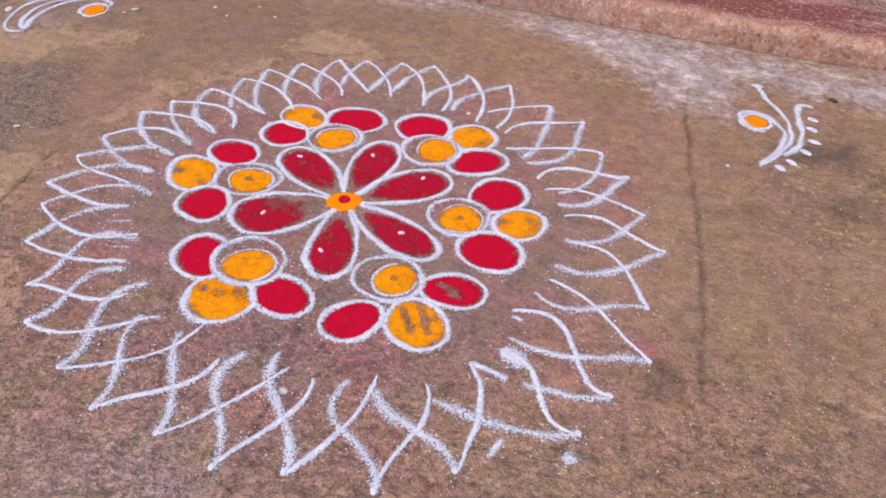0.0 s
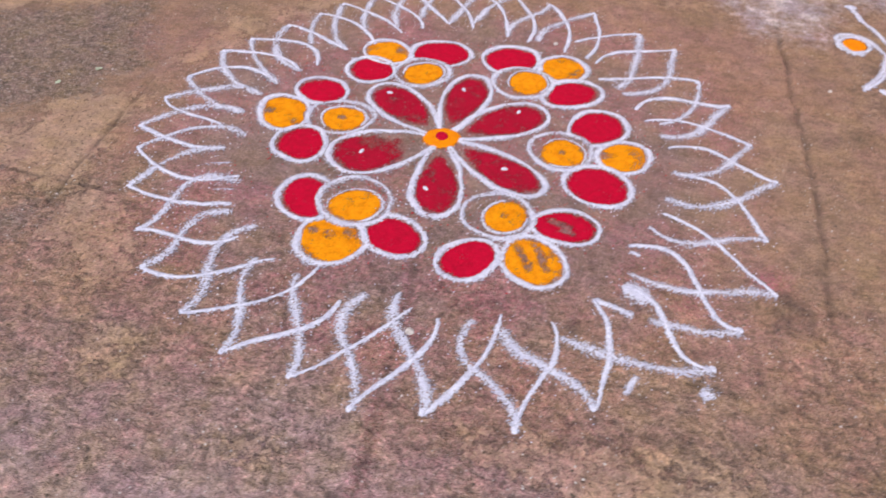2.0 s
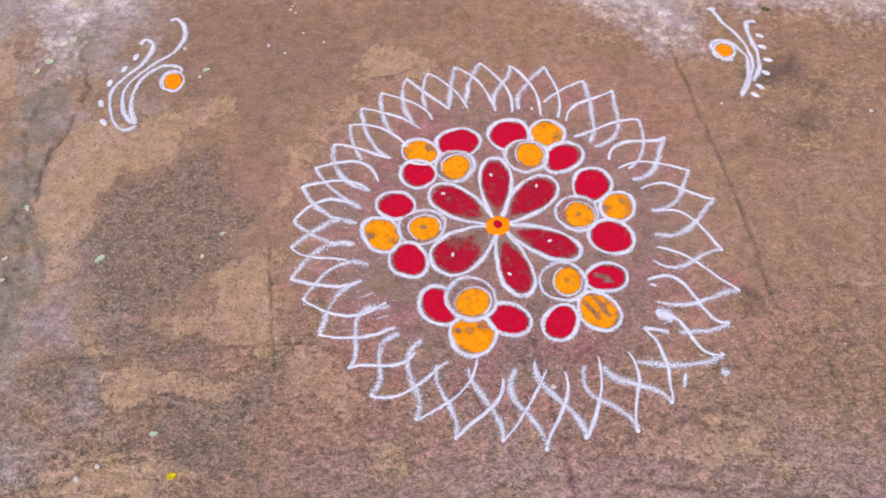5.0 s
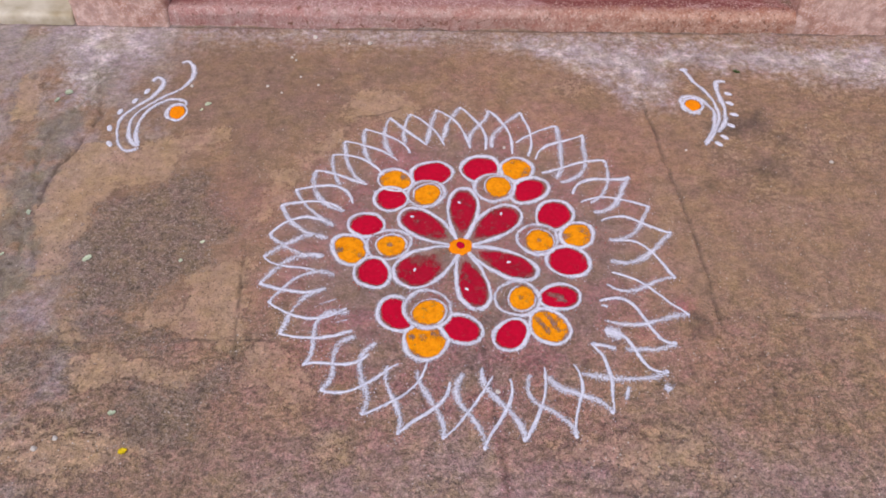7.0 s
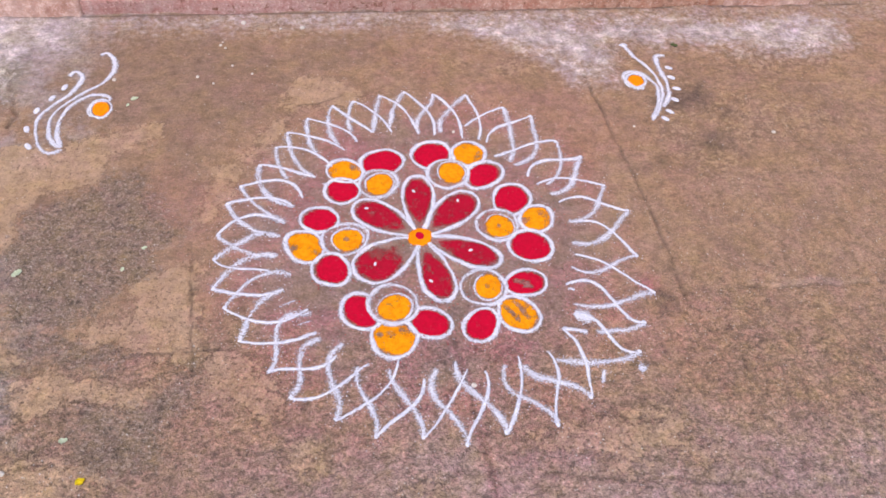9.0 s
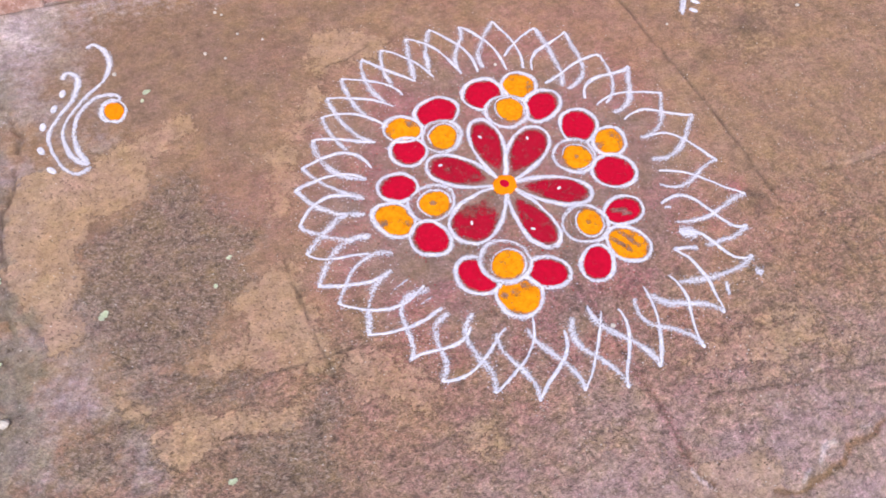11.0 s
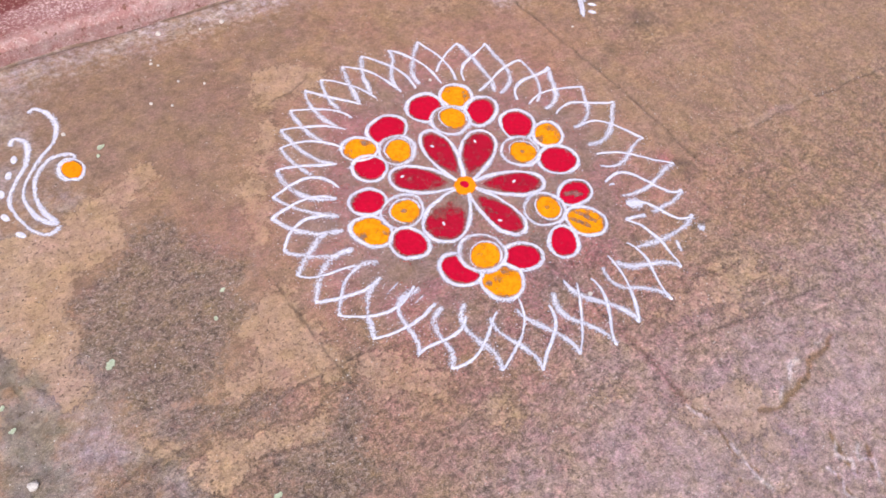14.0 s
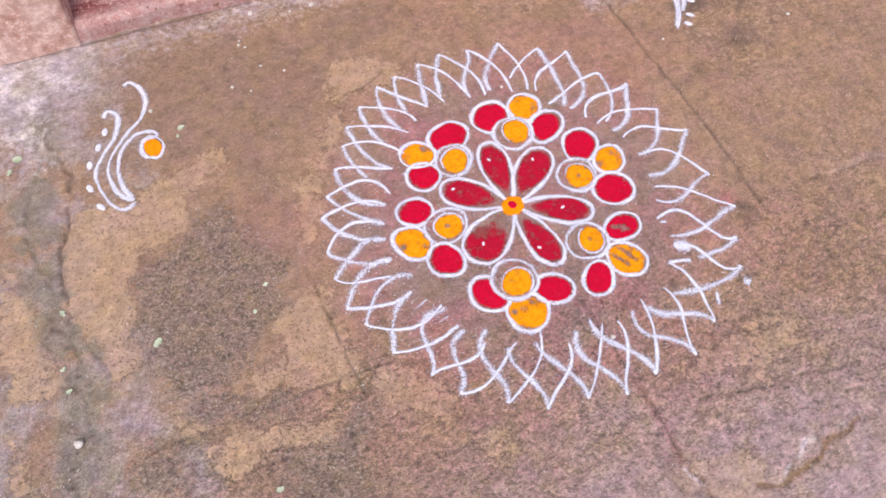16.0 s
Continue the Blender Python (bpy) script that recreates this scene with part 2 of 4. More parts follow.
def painted(name, base, worn, pale, streak=(1, 1, 1), amount=0.5):
    """Old oxide paint on cement, rubbed through to pale dust in streaks."""
    m, n, l, b = material(name)
    s, fine, mid = grain(n, l, 7, 5, 0.65, streak), grain(n, l, 150, 4, 0.75), grain(n, l, 30, 4, 0.6, streak)
    col = mix(n, l, base, worn, ramp(n, l, s, [(0.5 - 0.18 * amount, (0, 0, 0)), (0.68 - 0.18 * amount, (1, 1, 1))]))
    col = mix(n, l, col, pale, ramp(n, l, calc(n, l, "ADD", calc(n, l, "MULTIPLY", fine, 0.65), calc(n, l, "MULTIPLY", mid, 0.35)), [(0.49, (0, 0, 0)), (0.60, (1, 1, 1))]))
    col = mix(n, l, col, ramp(n, l, mid, [(0.3, (0.55, 0.52, 0.52)), (0.6, (1.08, 1.08, 1.08))]), 0.7, "MULTIPLY")
    l.new(col, b.inputs["Base Color"])
    b.inputs["Roughness"].default_value = 0.75
    bumped(n, l, b, calc(n, l, "ADD", fine, mid), 0.6, 0.004)
    return m


def sill_paint():
    """A red oxide sill: salmon and crumbling along its front, dusted pink where feet cross, dark brown and olive at the ends."""
    m, n, l, b = material("worn red oxide sill")
    place = n.new("ShaderNodeNewGeometry")
    xyz = n.new("ShaderNodeSeparateXYZ")
    l.new(place.outputs["Position"], xyz.inputs[0])
    rub, grit, mid = grain(n, l, 4.2, 6, 0.66, (0.55, 2.2, 1)), grain(n, l, 150, 5, 0.78, twist=0.4), grain(n, l, 28, 6, 0.7)
    dust = ramp(n, l, calc(n, l, "MULTIPLY_ADD", calc(n, l, "SUBTRACT", mid, 0.5), 0.22, rub), [(0.46, (0, 0, 0)), (0.52, (1, 1, 1))])
    col = mix(n, l, (0.200, 0.048, 0.046), (0.335, 0.150, 0.150), dust)
    ends = calc(n, l, "MULTIPLY_ADD", calc(n, l, "SUBTRACT", mid, 0.5), 0.5, calc(n, l, "MULTIPLY", xyz.outputs[0], 0.85))
    far = calc(n, l, "MULTIPLY_ADD", calc(n, l, "SUBTRACT", xyz.outputs[1], 1.08), 0.9, ends)
    col = mix(n, l, col, (0.120, 0.072, 0.040), calc(n, l, "MULTIPLY", ramp(n, l, far, [(0.84, (0, 0, 0)), (1.0, (1, 1, 1))]), 0.85))
    speck = ramp(n, l, calc(n, l, "ADD", calc(n, l, "MULTIPLY", grit, 0.75), calc(n, l, "MULTIPLY", rub, 0.25)), [(0.53, (0, 0, 0)), (0.59, (1, 1, 1))])
    col = mix(n, l, col, (0.76, 0.60, 0.60), calc(n, l, "MULTIPLY", speck, calc(n, l, "MULTIPLY_ADD", dust, 0.55, 0.2)))
    front = calc(n, l, "MULTIPLY_ADD", calc(n, l, "SUBTRACT", mid, 0.5), 0.09, xyz.outputs[1])
    blotch = ramp(n, l, mid, [(0.40, (0, 0, 0)), (0.60, (1, 1, 1))])
    right = ramp(n, l, calc(n, l, "MULTIPLY_ADD", xyz.outputs[0], 0.6, 0.4), [(0.2, (0, 0, 0)), (0.8, (1, 1, 1))])
    salmon = mix(n, l, mix(n, l, (0.42, 0.205, 0.190), (0.50, 0.325, 0.310), blotch), mix(n, l, (0.38, 0.165, 0.110), (0.52, 0.310, 0.235), blotch), right)
    salmon = mix(n, l, salmon, (0.20, 0.085, 0.055), ramp(n, l, grain(n, l, 48, 6, 0.75), [(0.57, (0, 0, 0)), (0.62, (1, 1, 1))]))
    r = n.new("ShaderNodeMapRange")
    r.inputs["From Min"].default_value, r.inputs["From Max"].default_value = 1.030, 0.992
    l.new(front, r.inputs["Value"])
    col = mix(n, l, col, salmon, r.outputs[0])
    crumbs = ramp(n, l, grain(n, l, 120, 4, 0.75), [(0.56, (0, 0, 0)), (0.61, (1, 1, 1))])
    col = mix(n, l, col, (0.72, 0.56, 0.50), calc(n, l, "MULTIPLY", crumbs, 0.62))
    col = mix(n, l, col, ramp(n, l, grit, [(0.34, (0.62, 0.58, 0.58)), (0.5, (1, 1, 1)), (0.66, (1.25, 1.25, 1.25))]), 0.7, "MULTIPLY")
    l.new(col, b.inputs["Base Color"])
    b.inputs["Roughness"].default_value = 0.7
    bumped(n, l, b, calc(n, l, "ADD", grit, calc(n, l, "MULTIPLY", mid, 2.0)), 0.7, 0.005)
    return m


def plain(name, base, other, scale=60.0, rough=0.8):
    m, n, l, b = material(name)
    col = mix(n, l, base, other, ramp(n, l, grain(n, l, scale, 4), [(0.35, (0, 0, 0)), (0.65, (1, 1, 1))]))
    l.new(col, b.inputs["Base Color"])
    b.inputs["Roughness"].default_value = rough
    bumped(n, l, b, grain(n, l, scale * 4, 3), 0.4, 0.002)
    return m


CONCRETE = concrete()
WHITE = powder("white rice powder", (0.80, 0.79, 0.89), (0.56, 0.55, 0.67), 320, loose=2.1, soft=0.19)
RED = powder("red colour powder", (0.60, 0.003, 0.034), (0.46, 0.004, 0.027), 420, 0.26, loose=1.9, soft=0.26)
DEEP_RED = powder("thin red colour powder", (0.50, 0.006, 0.034), (0.36, 0.009, 0.028), 420, 0.30, loose=1.9, soft=0.34)
YELLOW = powder("turmeric yellow powder", (1.0, 0.36, 0.006), (0.80, 0.24, 0.004), 420, 0.36, loose=1.9, soft=0.26)
ORANGE = powder("bright orange powder", (1.0, 0.30, 0.004), (0.90, 0.24, 0.004), 420, 0.05)
SILL = sill_paint()
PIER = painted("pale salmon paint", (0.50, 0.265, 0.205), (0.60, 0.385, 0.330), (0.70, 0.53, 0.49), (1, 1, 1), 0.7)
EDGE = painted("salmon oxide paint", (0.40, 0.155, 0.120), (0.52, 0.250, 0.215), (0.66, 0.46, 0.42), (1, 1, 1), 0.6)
LIMEWASH = plain("dirty limewash", (0.64, 0.57, 0.48), (0.36, 0.29, 0.19), 9)
DARK_GREEN = plain("dark green plaster", (0.030, 0.040, 0.028), (0.06, 0.065, 0.05), 20)
PALE_SCRAP = plain("dry pale petal", (0.78, 0.82, 0.68), (0.62, 0.70, 0.50), 300)
GREEN = plain("green leaf", (0.10, 0.14, 0.05), (0.16, 0.20, 0.08), 200)
BLOSSOM = plain("yellow blossom", (0.98, 0.84, 0.02), (0.92, 0.70, 0.01), 300)
GRIT = plain("pale grit", (0.66, 0.60, 0.56), (0.48, 0.42, 0.38), 200)
DARK_GRIT = plain("dark aggregate", (0.085, 0.060, 0.045), (0.14, 0.10, 0.07), 200)

# ---- ground: one sheet, fine round the pattern, out to the horizon ----
# outlines of the stains in the cement, in millimetres: how strong, then the corners
TAN = [
    (1.0, [(-935, 380), (-829, 417), (-739, 472), (-665, 455), (-671, 397), (-730, 380), (-780, 331), (-816, 270), (-870, 227), (-945, 185), (-974, 110), (-995, 36), (-987, -61),
           (-1017, -111), (-1053, -90), (-1101, -18), (-1131, 40), (-1137, 90), (-1146, 159), (-1147, 244), (-1128, 325), (-1078, 369), (-1004, 369)]),
    (0.9, [(-297, 641), (-195, 631), (-118, 574), (-117, 528), (-169, 503), (-225, 491), (-286, 513), (-329, 486), (-354, 539), (-316, 580)]),
    (0.9, [(-440, 421), (-407, 451), (-332, 476), (-322, 430), (-352, 388), (-383, 369), (-414, 320), (-440, 290), (-476, 303), (-435, 358)]),
    (0.8, [(-508, 276), (-460, 278), (-437, 250), (-472, 187), (-516, 93), (-567, 76), (-561, 146), (-544, 233)]),
    (1.0, [(-646, -96), (-621, -57), (-554, -32), (-544, -70), (-538, -121), (-548, -198), (-540, -263), (-537, -339), (-567, -343), (-637, -301), (-711, -273), (-773, -249),
           (-774, -204), (-729, -191), (-671, -182), (-685, -130)]),
    (0.8, [(-520, -286), (-439, -301), (-378, -370), (-329, -463), (-373, -504), (-461, -441), (-538, -383)]),
    (0.9, [(-915, -338), (-858, -318), (-785, -346), (-693, -352), (-612, -355), (-616, -410), (-652, -439), (-727, -423), (-821, -428), (-862, -439), (-903, -397)]),
    (0.9, [(-972, -245), (-891, -291), (-939, -329), (-977, -328)]),
    (0.9, [(-1288, 281), (-1214, 218), (-1182, 107), (-1193, -14), (-1189, -75), (-1234, -116), (-1331, -79)]),
    (0.8, [(-1342, -174), (-1302, -243), (-1287, -318), (-1356, -291)]),
    (0.9, [(-1393, 696), (-1316, 669), (-1273, 536), (-1274, 485), (-1350, 484)]),
    (0.8, [(-974, -487), (-909, -459), (-868, -473), (-919, -507), (-965, -514)]),
]
DARK = [
    (1.0, [(-816, 270), (-730, 284), (-685, 193), (-648, 107), (-580, 82), (-581, 29), (-660, 8), (-627, -55), (-661, -123), (-714, -134), (-767, -176), (-835, -226), (-912, -211),
           (-967, -160), (-987, -92), (-1000, -25), (-995, 36), (-964, 124), (-901, 151), (-864, 189)]),
    (1.0, [(-634, -404), (-567, -343), (-530, -357), (-530, -401), (-568, -471), (-596, -535), (-659, -575), (-755, -549), (-751, -434), (-676, -429)]),
    (0.85, [(-835, -226), (-723, -268), (-665, -305), (-702, -335), (-790, -315), (-906, -299), (-936, -259), (-887, -220)]),
    (0.9, [(-1048, -300), (-951, -324), (-927, -388), (-961, -427), (-1057, -406), (-1084, -354)]),
]
SMUDGES = [
    (0.9, [(760, 500), (825, 520), (918, 552), (930, 500), (880, 455), (790, 440)]),
    (0.8, [(930, 450), (985, 430), (960, 395), (915, 410)]),
    (0.9, [(813, 318), (870, 345), (930, 335), (920, 285), (850, 275)]),
    (0.7, [(680, 250), (725, 270), (730, 225), (690, 215)]),
    (1.0, [(555, -215), (590, -210), (600, -250), (560, -255)]),
]
BROWN = [
    (1.0, [(-1065, 838), (-814, 880), (-564, 858), (-387, 745), (-312, 647), (-322, 560), (-386, 518), (-474, 445), (-549, 411), (-640, 330), (-674, 418), (-721, 486), (-822, 453),
           (-868, 460), (-1033, 480), (-1071, 724)]),
    (0.8, [(-640, 330), (-540, 400), (-520, 300), (-560, 200), (-600, 110), (-680, 200)]),
    (0.7, [(-387, 745), (-200, 860), (0, 850), (60, 760), (-80, 690), (-290, 650)]),
]
LIME = [
    (0.95, [(-1274, 814), (-1272, 990), (-1106, 965), (-963, 920), (-1015, 800), (-1110, 816), (-1131, 728), (-1119, 617), (-1172, 590)]),
    (0.62, [(-1060, 968), (-854, 892), (-662, 880), (-428, 878), (-174, 870), (-62, 900), (200, 930), (200, 968)]),
    (0.50, [(-1320, 660), (-1153, 660), (-1140, 560), (-1300, 590)]),
    (0.92, [(108, 900), (264, 823), (383, 758), (484, 679), (519, 563), (640, 590), (680, 700), (724, 749), (864, 768), (1006, 743), (1300, 700), (1500, 760), (1500, 890), (1035, 915), (812, 925), (532, 920), (233, 940)]),
]


def spread(a, b, fine, step, far):
    inner = np.arange(a, b + fine / 2, fine)
    ways, d = [], step
    while sum(ways) < far:
        ways.append(d)
        d *= 1.7
    ways = np.cumsum(ways)
    return np.concatenate([(a - ways)[::-1], inner, b + ways])


def stains(x, y, shapes, soft=0.05):
    """Fields of 0 to 1 with an uneven edge: one half on the outline, more inside."""
    wx = x + 0.10 * (fbm(x, y, 0.09, 21) - 0.5)
    wy = y + 0.10 * (fbm(x, y, 0.09, 31) - 0.5)
    field = np.zeros(np.shape(x))
    for strength, corners in shapes:
        p = np.array(corners, float) / 1000
        lo, hi = p.min(0) - 0.15, p.max(0) + 0.15
        k = (wx > lo[0]) & (wx < hi[0]) & (wy > lo[1]) & (wy < hi[1])
        u, v = wx[k], wy[k]
        within = np.zeros(u.shape, bool)
        for (ax, ay), (bx, by) in zip(p, np.roll(p, -1, 0)):
            if ay != by:
                within ^= ((ay > v) != (by > v)) & (u < ax + (v - ay) * (bx - ax) / (by - ay))
        d = line_distance(u, v, [*map(tuple, p), tuple(p[0])])
        field[k] = np.maximum(field[k], strength * np.clip(0.5 + np.where(within, d, -d) / soft, 0, 1))
    return field


def build_ground():
    xs, ys = spread(-1.60, 1.70, 0.0052, 0.012, 60), spread(-1.25, 1.02, 0.0052, 0.012, 60)
    x, y = np.meshgrid(xs, ys)
    z = ground_height(x, y)
    gap, chip = np.zeros(x.shape), np.zeros(x.shape)
    wig = 0.018 * (fbm(x, y, 0.06, 41, 4) - 0.5)
    for way, half, deep in CRACKS:
        d = line_distance(x + wig, y + wig, way) / (half * (0.6 + 0.9 * fbm(x, y, 0.06, 43)))
        hole = 1 - smooth(0.35, 1.25, d)
        hole = hole * (0.45 + 0.55 * smooth(0.32, 0.50, fbm(x, y, 0.05, 45)))
        z, gap = z - deep * hole, np.maximum(gap, 0.62 * hole)
    hollow = np.zeros(x.shape)
    for lip, way, half in FLAKES:
        d = line_distance(x + 1.6 * wig, y - 1.6 * wig, way) / (half * (0.15 + 1.0 * fbm(x, y, 0.04, 49)))
        pit = 1 - smooth(0.4, 1.1, d)
        rim = 1 - smooth(0.001, 0.0065, line_distance(x + 1.6 * wig, y - 1.6 * wig, lip))
        z, hollow = z - 0.0030 * pit + 0.0010 * rim, np.maximum(hollow, 0.95 * pit)
        # the lip's highlight goes into the colour, broken up by noise
        chip = np.maximum(chip, 0.85 * rim * smooth(0.34, 0.50, fbm(x, y, 0.03, 47)))
    hollow = hollow * (1 - chip)
    edge = line_distance(x + 3 * wig, y + 3 * wig, [(-1.134, 0.70), (-1.084, 0.513), (-1.098, 0.389), (-1.146, 0.272), (-1.142, 0.143), (-1.148, 0.05), (-1.15, -0.02)])
    rift = (1 - smooth(0.002, 0.009, edge)) * smooth(0.30, 0.48, fbm(x, y, 0.07, 99))
    z, gap = z - 0.006 * rift, np.maximum(gap, 0.6 * rift)
    moss_way = line_distance(x + 4 * wig, y + 4 * wig, MOSS_WAY)
    cleft = 1 - smooth(0.004, 0.016, moss_way)
    z = z - 0.006 * cleft
    rubble = (1 - smooth(0.002, 0.016, line_distance(x + 2 * wig, y + 2 * wig, [(0.80, -0.20), (1.033, -0.205), (1.453, -0.222)]))) * smooth(0.46, 0.56, fbm(x, y, 0.025, 48))
    chip = np.maximum(chip, 0.09 * rubble)
    near = smooth(-2.2, -1.6, x) * smooth(2.4, 1.6, x)
    dark = stains(x, y, DARK, 0.085) * (0.72 + 0.5 * fbm(x, y, 0.06, 51))
    brown = stains(x, y, BROWN, 0.10)
    tan = stains(x, y, TAN)
    tan = np.maximum(tan, 0.42 * smooth(0.42, 0.70, fbm(x, y, 0.25, 87)) * smooth(0.62, 0.8, x) * smooth(0.75, 0.45, y))
    tan = np.maximum(tan, 0.50 * smooth(0.45, 0.70, fbm(x, y, 0.20, 89)) * smooth(0.55, 0.65, y) * smooth(0.85, 0.7, y) * smooth(-0.1, 0.1, x))
    tan = np.maximum(tan, 0.82 * smooth(0.46, 0.70, fbm(0.6 * x, y, 0.15, 79)) * smooth(-0.42, -0.6, y))
    lime = stains(x, y, LIME, 0.16) * (0.35 + 1.25 * fbm(0.5 * x, y, 0.07, 61))
    lime = np.maximum(lime, 0.30 * smooth(0.80, 0.95, y) * (0.4 + fbm(x, y, 0.07, 63)) * near)
    moss = np.maximum(0.9 * cleft, 0.85 * (1 - smooth(0.025, 0.100, moss_way)) * smooth(0.30, 0.55, fbm(x, y, 0.08, 65)))
    moss = np.maximum(moss, 0.6 * smooth(-0.22, -0.36, y + 0.2 * (fbm(x, y, 0.1, 91) - 0.5)) * smooth(-1.0, -1.12, x) * smooth(0.35, 0.6, fbm(x, y, 0.09, 93)))
    moss = np.maximum(moss, 0.35 * smooth(-1.15, -1.35, x) * smooth(-0.1, -0.4, y))
    # worn lower right; its lilac sheen is sky reflection put into the colour
    bare_sheen = 0.8 * smooth(-0.45, -0.85, y + 0.3 * (fbm(x, y, 0.25, 67) - 0.5)) * smooth(-0.7, -0.1, x) * (0.55 + 0.6 * fbm(x, y, 0.05, 69))
    r = np.hypot(x, y)
    # sky sheen painted on the left, with a pale strip along the sill
    sheen_mottle = 0.72 * smooth(-0.72, -1.05, x + 0.35 * (fbm(x, y, 0.2, 83) - 0.5)) * smooth(0.25, 0.75, fbm(x, y, 0.12, 85) + 0.12) + 0.4 * smooth(0.72, 0.92, y)
    mauve = 0.85 * smooth(0.60, 0.34, r) * (0.55 + 0.6 * fbm(x, y, 0.12, 95))
    rosy = 0.10 + 0.80 * smooth(-0.22, -0.75, y + 0.10 * x + 0.3 * (fbm(x, y, 0.3, 77) - 0.5))
    wear = 0.40 + 0.60 * smooth(-0.05, -0.50, y + 0.25 * (fbm(x, y, 0.2, 75) - 0.5)) + 0.5 * smooth(0.35, 0.75, dark) * smooth(0.75, 0.3, y) + 0.12 * smooth(0.55, 0.75, x) - 0.30 * smooth(0.35, 0.75, bare_sheen)
    dust = 0.24 * smooth(0.43, 0.62, fbm(x, y, 0.11, 71)) * smooth(0.62, 0.45, r) + 0.13 * smooth(0.40, 0.66, fbm(x, y, 0.16, 73)) * smooth(0.9, 0.6, r)
    dust = np.maximum(dust, 0.30 * (1 - smooth(0.004, 0.020, line_distance(x + wig, y + wig, CRACKS[2][0]))))
    seam = np.exp(-((y - 0.966 - 0.3 * wig) / 0.007) ** 2) * smooth(0.28, 0.5, fbm(x, y, 0.10, 97)) * near
    gap, z = np.maximum(gap, 0.75 * seam), z - 0.004 * seam
    for cx, cy, size, much in ((0.545, -0.185, 0.035, 0.55), (0.448, -0.128, 0.030, 0.40), (0.437, -0.265, 0.035, 0.40), (0.30, 0.00, 0.06, 0.22), (0.22, -0.24, 0.07, 0.22), (-0.38, -0.20, 0.05, 0.25), (-0.13, -0.27, 0.06, 0.22)):
        dust = np.maximum(dust, much * np.exp(-((x - cx) ** 2 + (y - cy) ** 2) / size ** 2) * (0.4 + fbm(x, y, 0.03, 101)))
    gap = np.maximum(gap, 0.80 * stains(x, y, SMUDGES, 0.040) * (0.5 + fbm(x, y, 0.05, 103)))
    # the marks fade where the yard runs on beyond the door
    local = smooth(-2.6, -1.7, x) * smooth(2.6, 1.7, x) * smooth(-2.2, -1.25, y)
    sheen_mottle, tan, dark, brown, lime, moss, dust = (v * local for v in (sheen_mottle, tan, dark, brown, lime, moss, dust))
    bare_sheen, rosy = bare_sheen * local, 0.3 + (rosy - 0.3) * local
    nx, ny = len(xs), len(ys)
    k = np.arange(nx * ny).reshape(ny, nx)
    faces = np.stack([k[:-1, :-1], k[:-1, 1:], k[1:, 1:], k[1:, :-1]], -1).reshape(-1, 4)
    me = bpy.data.meshes.new("ground")
    me.vertices.add(nx * ny)
    me.vertices.foreach_set("co", np.stack([x, y, z], -1).astype(np.float32).ravel())
    me.loops.add(faces.size)
    me.loops.foreach_set("vertex_index", faces.astype(np.int32).ravel())
    me.polygons.add(len(faces))
    me.polygons.foreach_set("loop_start", np.arange(0, faces.size, 4, dtype=np.int32))
    me.polygons.foreach_set("use_smooth", np.ones(len(faces), bool))
    me.update(calc_edges=True)
    for name, values in (("dark", dark), ("tan", tan), ("lime", lime), ("moss", moss), ("bare_sheen", bare_sheen), ("dust", dust), ("gap", gap), ("chip", chip), ("wear", wear), ("rosy", rosy), ("sheen_mottle", sheen_mottle), ("brown", brown), ("mauve", mauve), ("hollow", hollow)):
        me.attributes.new(name, "FLOAT", "POINT").data.foreach_set("value", np.clip(values, 0, 1).astype(np.float32).ravel())
    me.materials.append(CONCRETE)
    return tagged(new("ground", me), "weathered brown concrete yard slab with stains, cracks and moss", "ground", kind="structure")


build_ground()


# ---- doorway: piers, low sill, back wall, limewashed kerb ----
def block(name, x0, x1, y0, y1, z0, z1, mat, label, category, rim=0.012, cell=0.05, rough=0.004):
    """A cement block with rounded, chipped edges and uneven faces."""
    bm = bmesh.new()
    bmesh.ops.create_cube(bm, size=1)
    for v in bm.verts:
        v.co = ((x0, x1)[v.co.x > 0], (y0, y1)[v.co.y > 0], (z0, z1)[v.co.z > 0])
    bmesh.ops.bevel(bm, geom=list(bm.edges), offset=rim, segments=3, profile=0.5, affect="EDGES")
    for axis, (a, b) in enumerate(((x0, x1), (y0, y1), (z0, z1))):
        for c in np.arange(a + cell, min(b, a + 3.0) - cell / 2, cell):
            if axis == 2 and c > 0.5:
                break
            no = [0, 0, 0]
            no[axis] = 1
            bmesh.ops.bisect_plane(bm, geom=list(bm.verts) + list(bm.edges) + list(bm.faces), plane_co=[c] * 3, plane_no=no)
    for v in bm.verts:
        if v.co.z > z0 + 0.004:
            v.co += rough * 2 * Vector((noise.noise(v.co * 14), noise.noise(v.co * 14 + Vector((5, 0, 0))), 0.6 * noise.noise(v.co * 14 + Vector((0, 9, 0)))))
    for f in bm.faces:
        f.smooth = True
    return tagged(part(name, bm, mat), label, category, kind="structure")


block("sill", -1.010, 1.170, 0.971, 1.60, -0.03, 0.064, SILL, "worn red oxide door sill with a chipped salmon edge", "door sill", 0.022, 0.035, 0.006)
block("wall_left_pier", -1.290, -0.970, 0.964, 1.30, -0.03, 2.1, PIER, "salmon-painted cement door pier, worn at the foot", "wall")
block("wall_right_pier", 1.130, 1.450, 0.966, 1.30, -0.03, 2.1, PIER, "salmon-painted cement door pier, worn at the foot", "wall")
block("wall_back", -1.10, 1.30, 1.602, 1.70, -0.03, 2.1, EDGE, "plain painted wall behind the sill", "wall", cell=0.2)
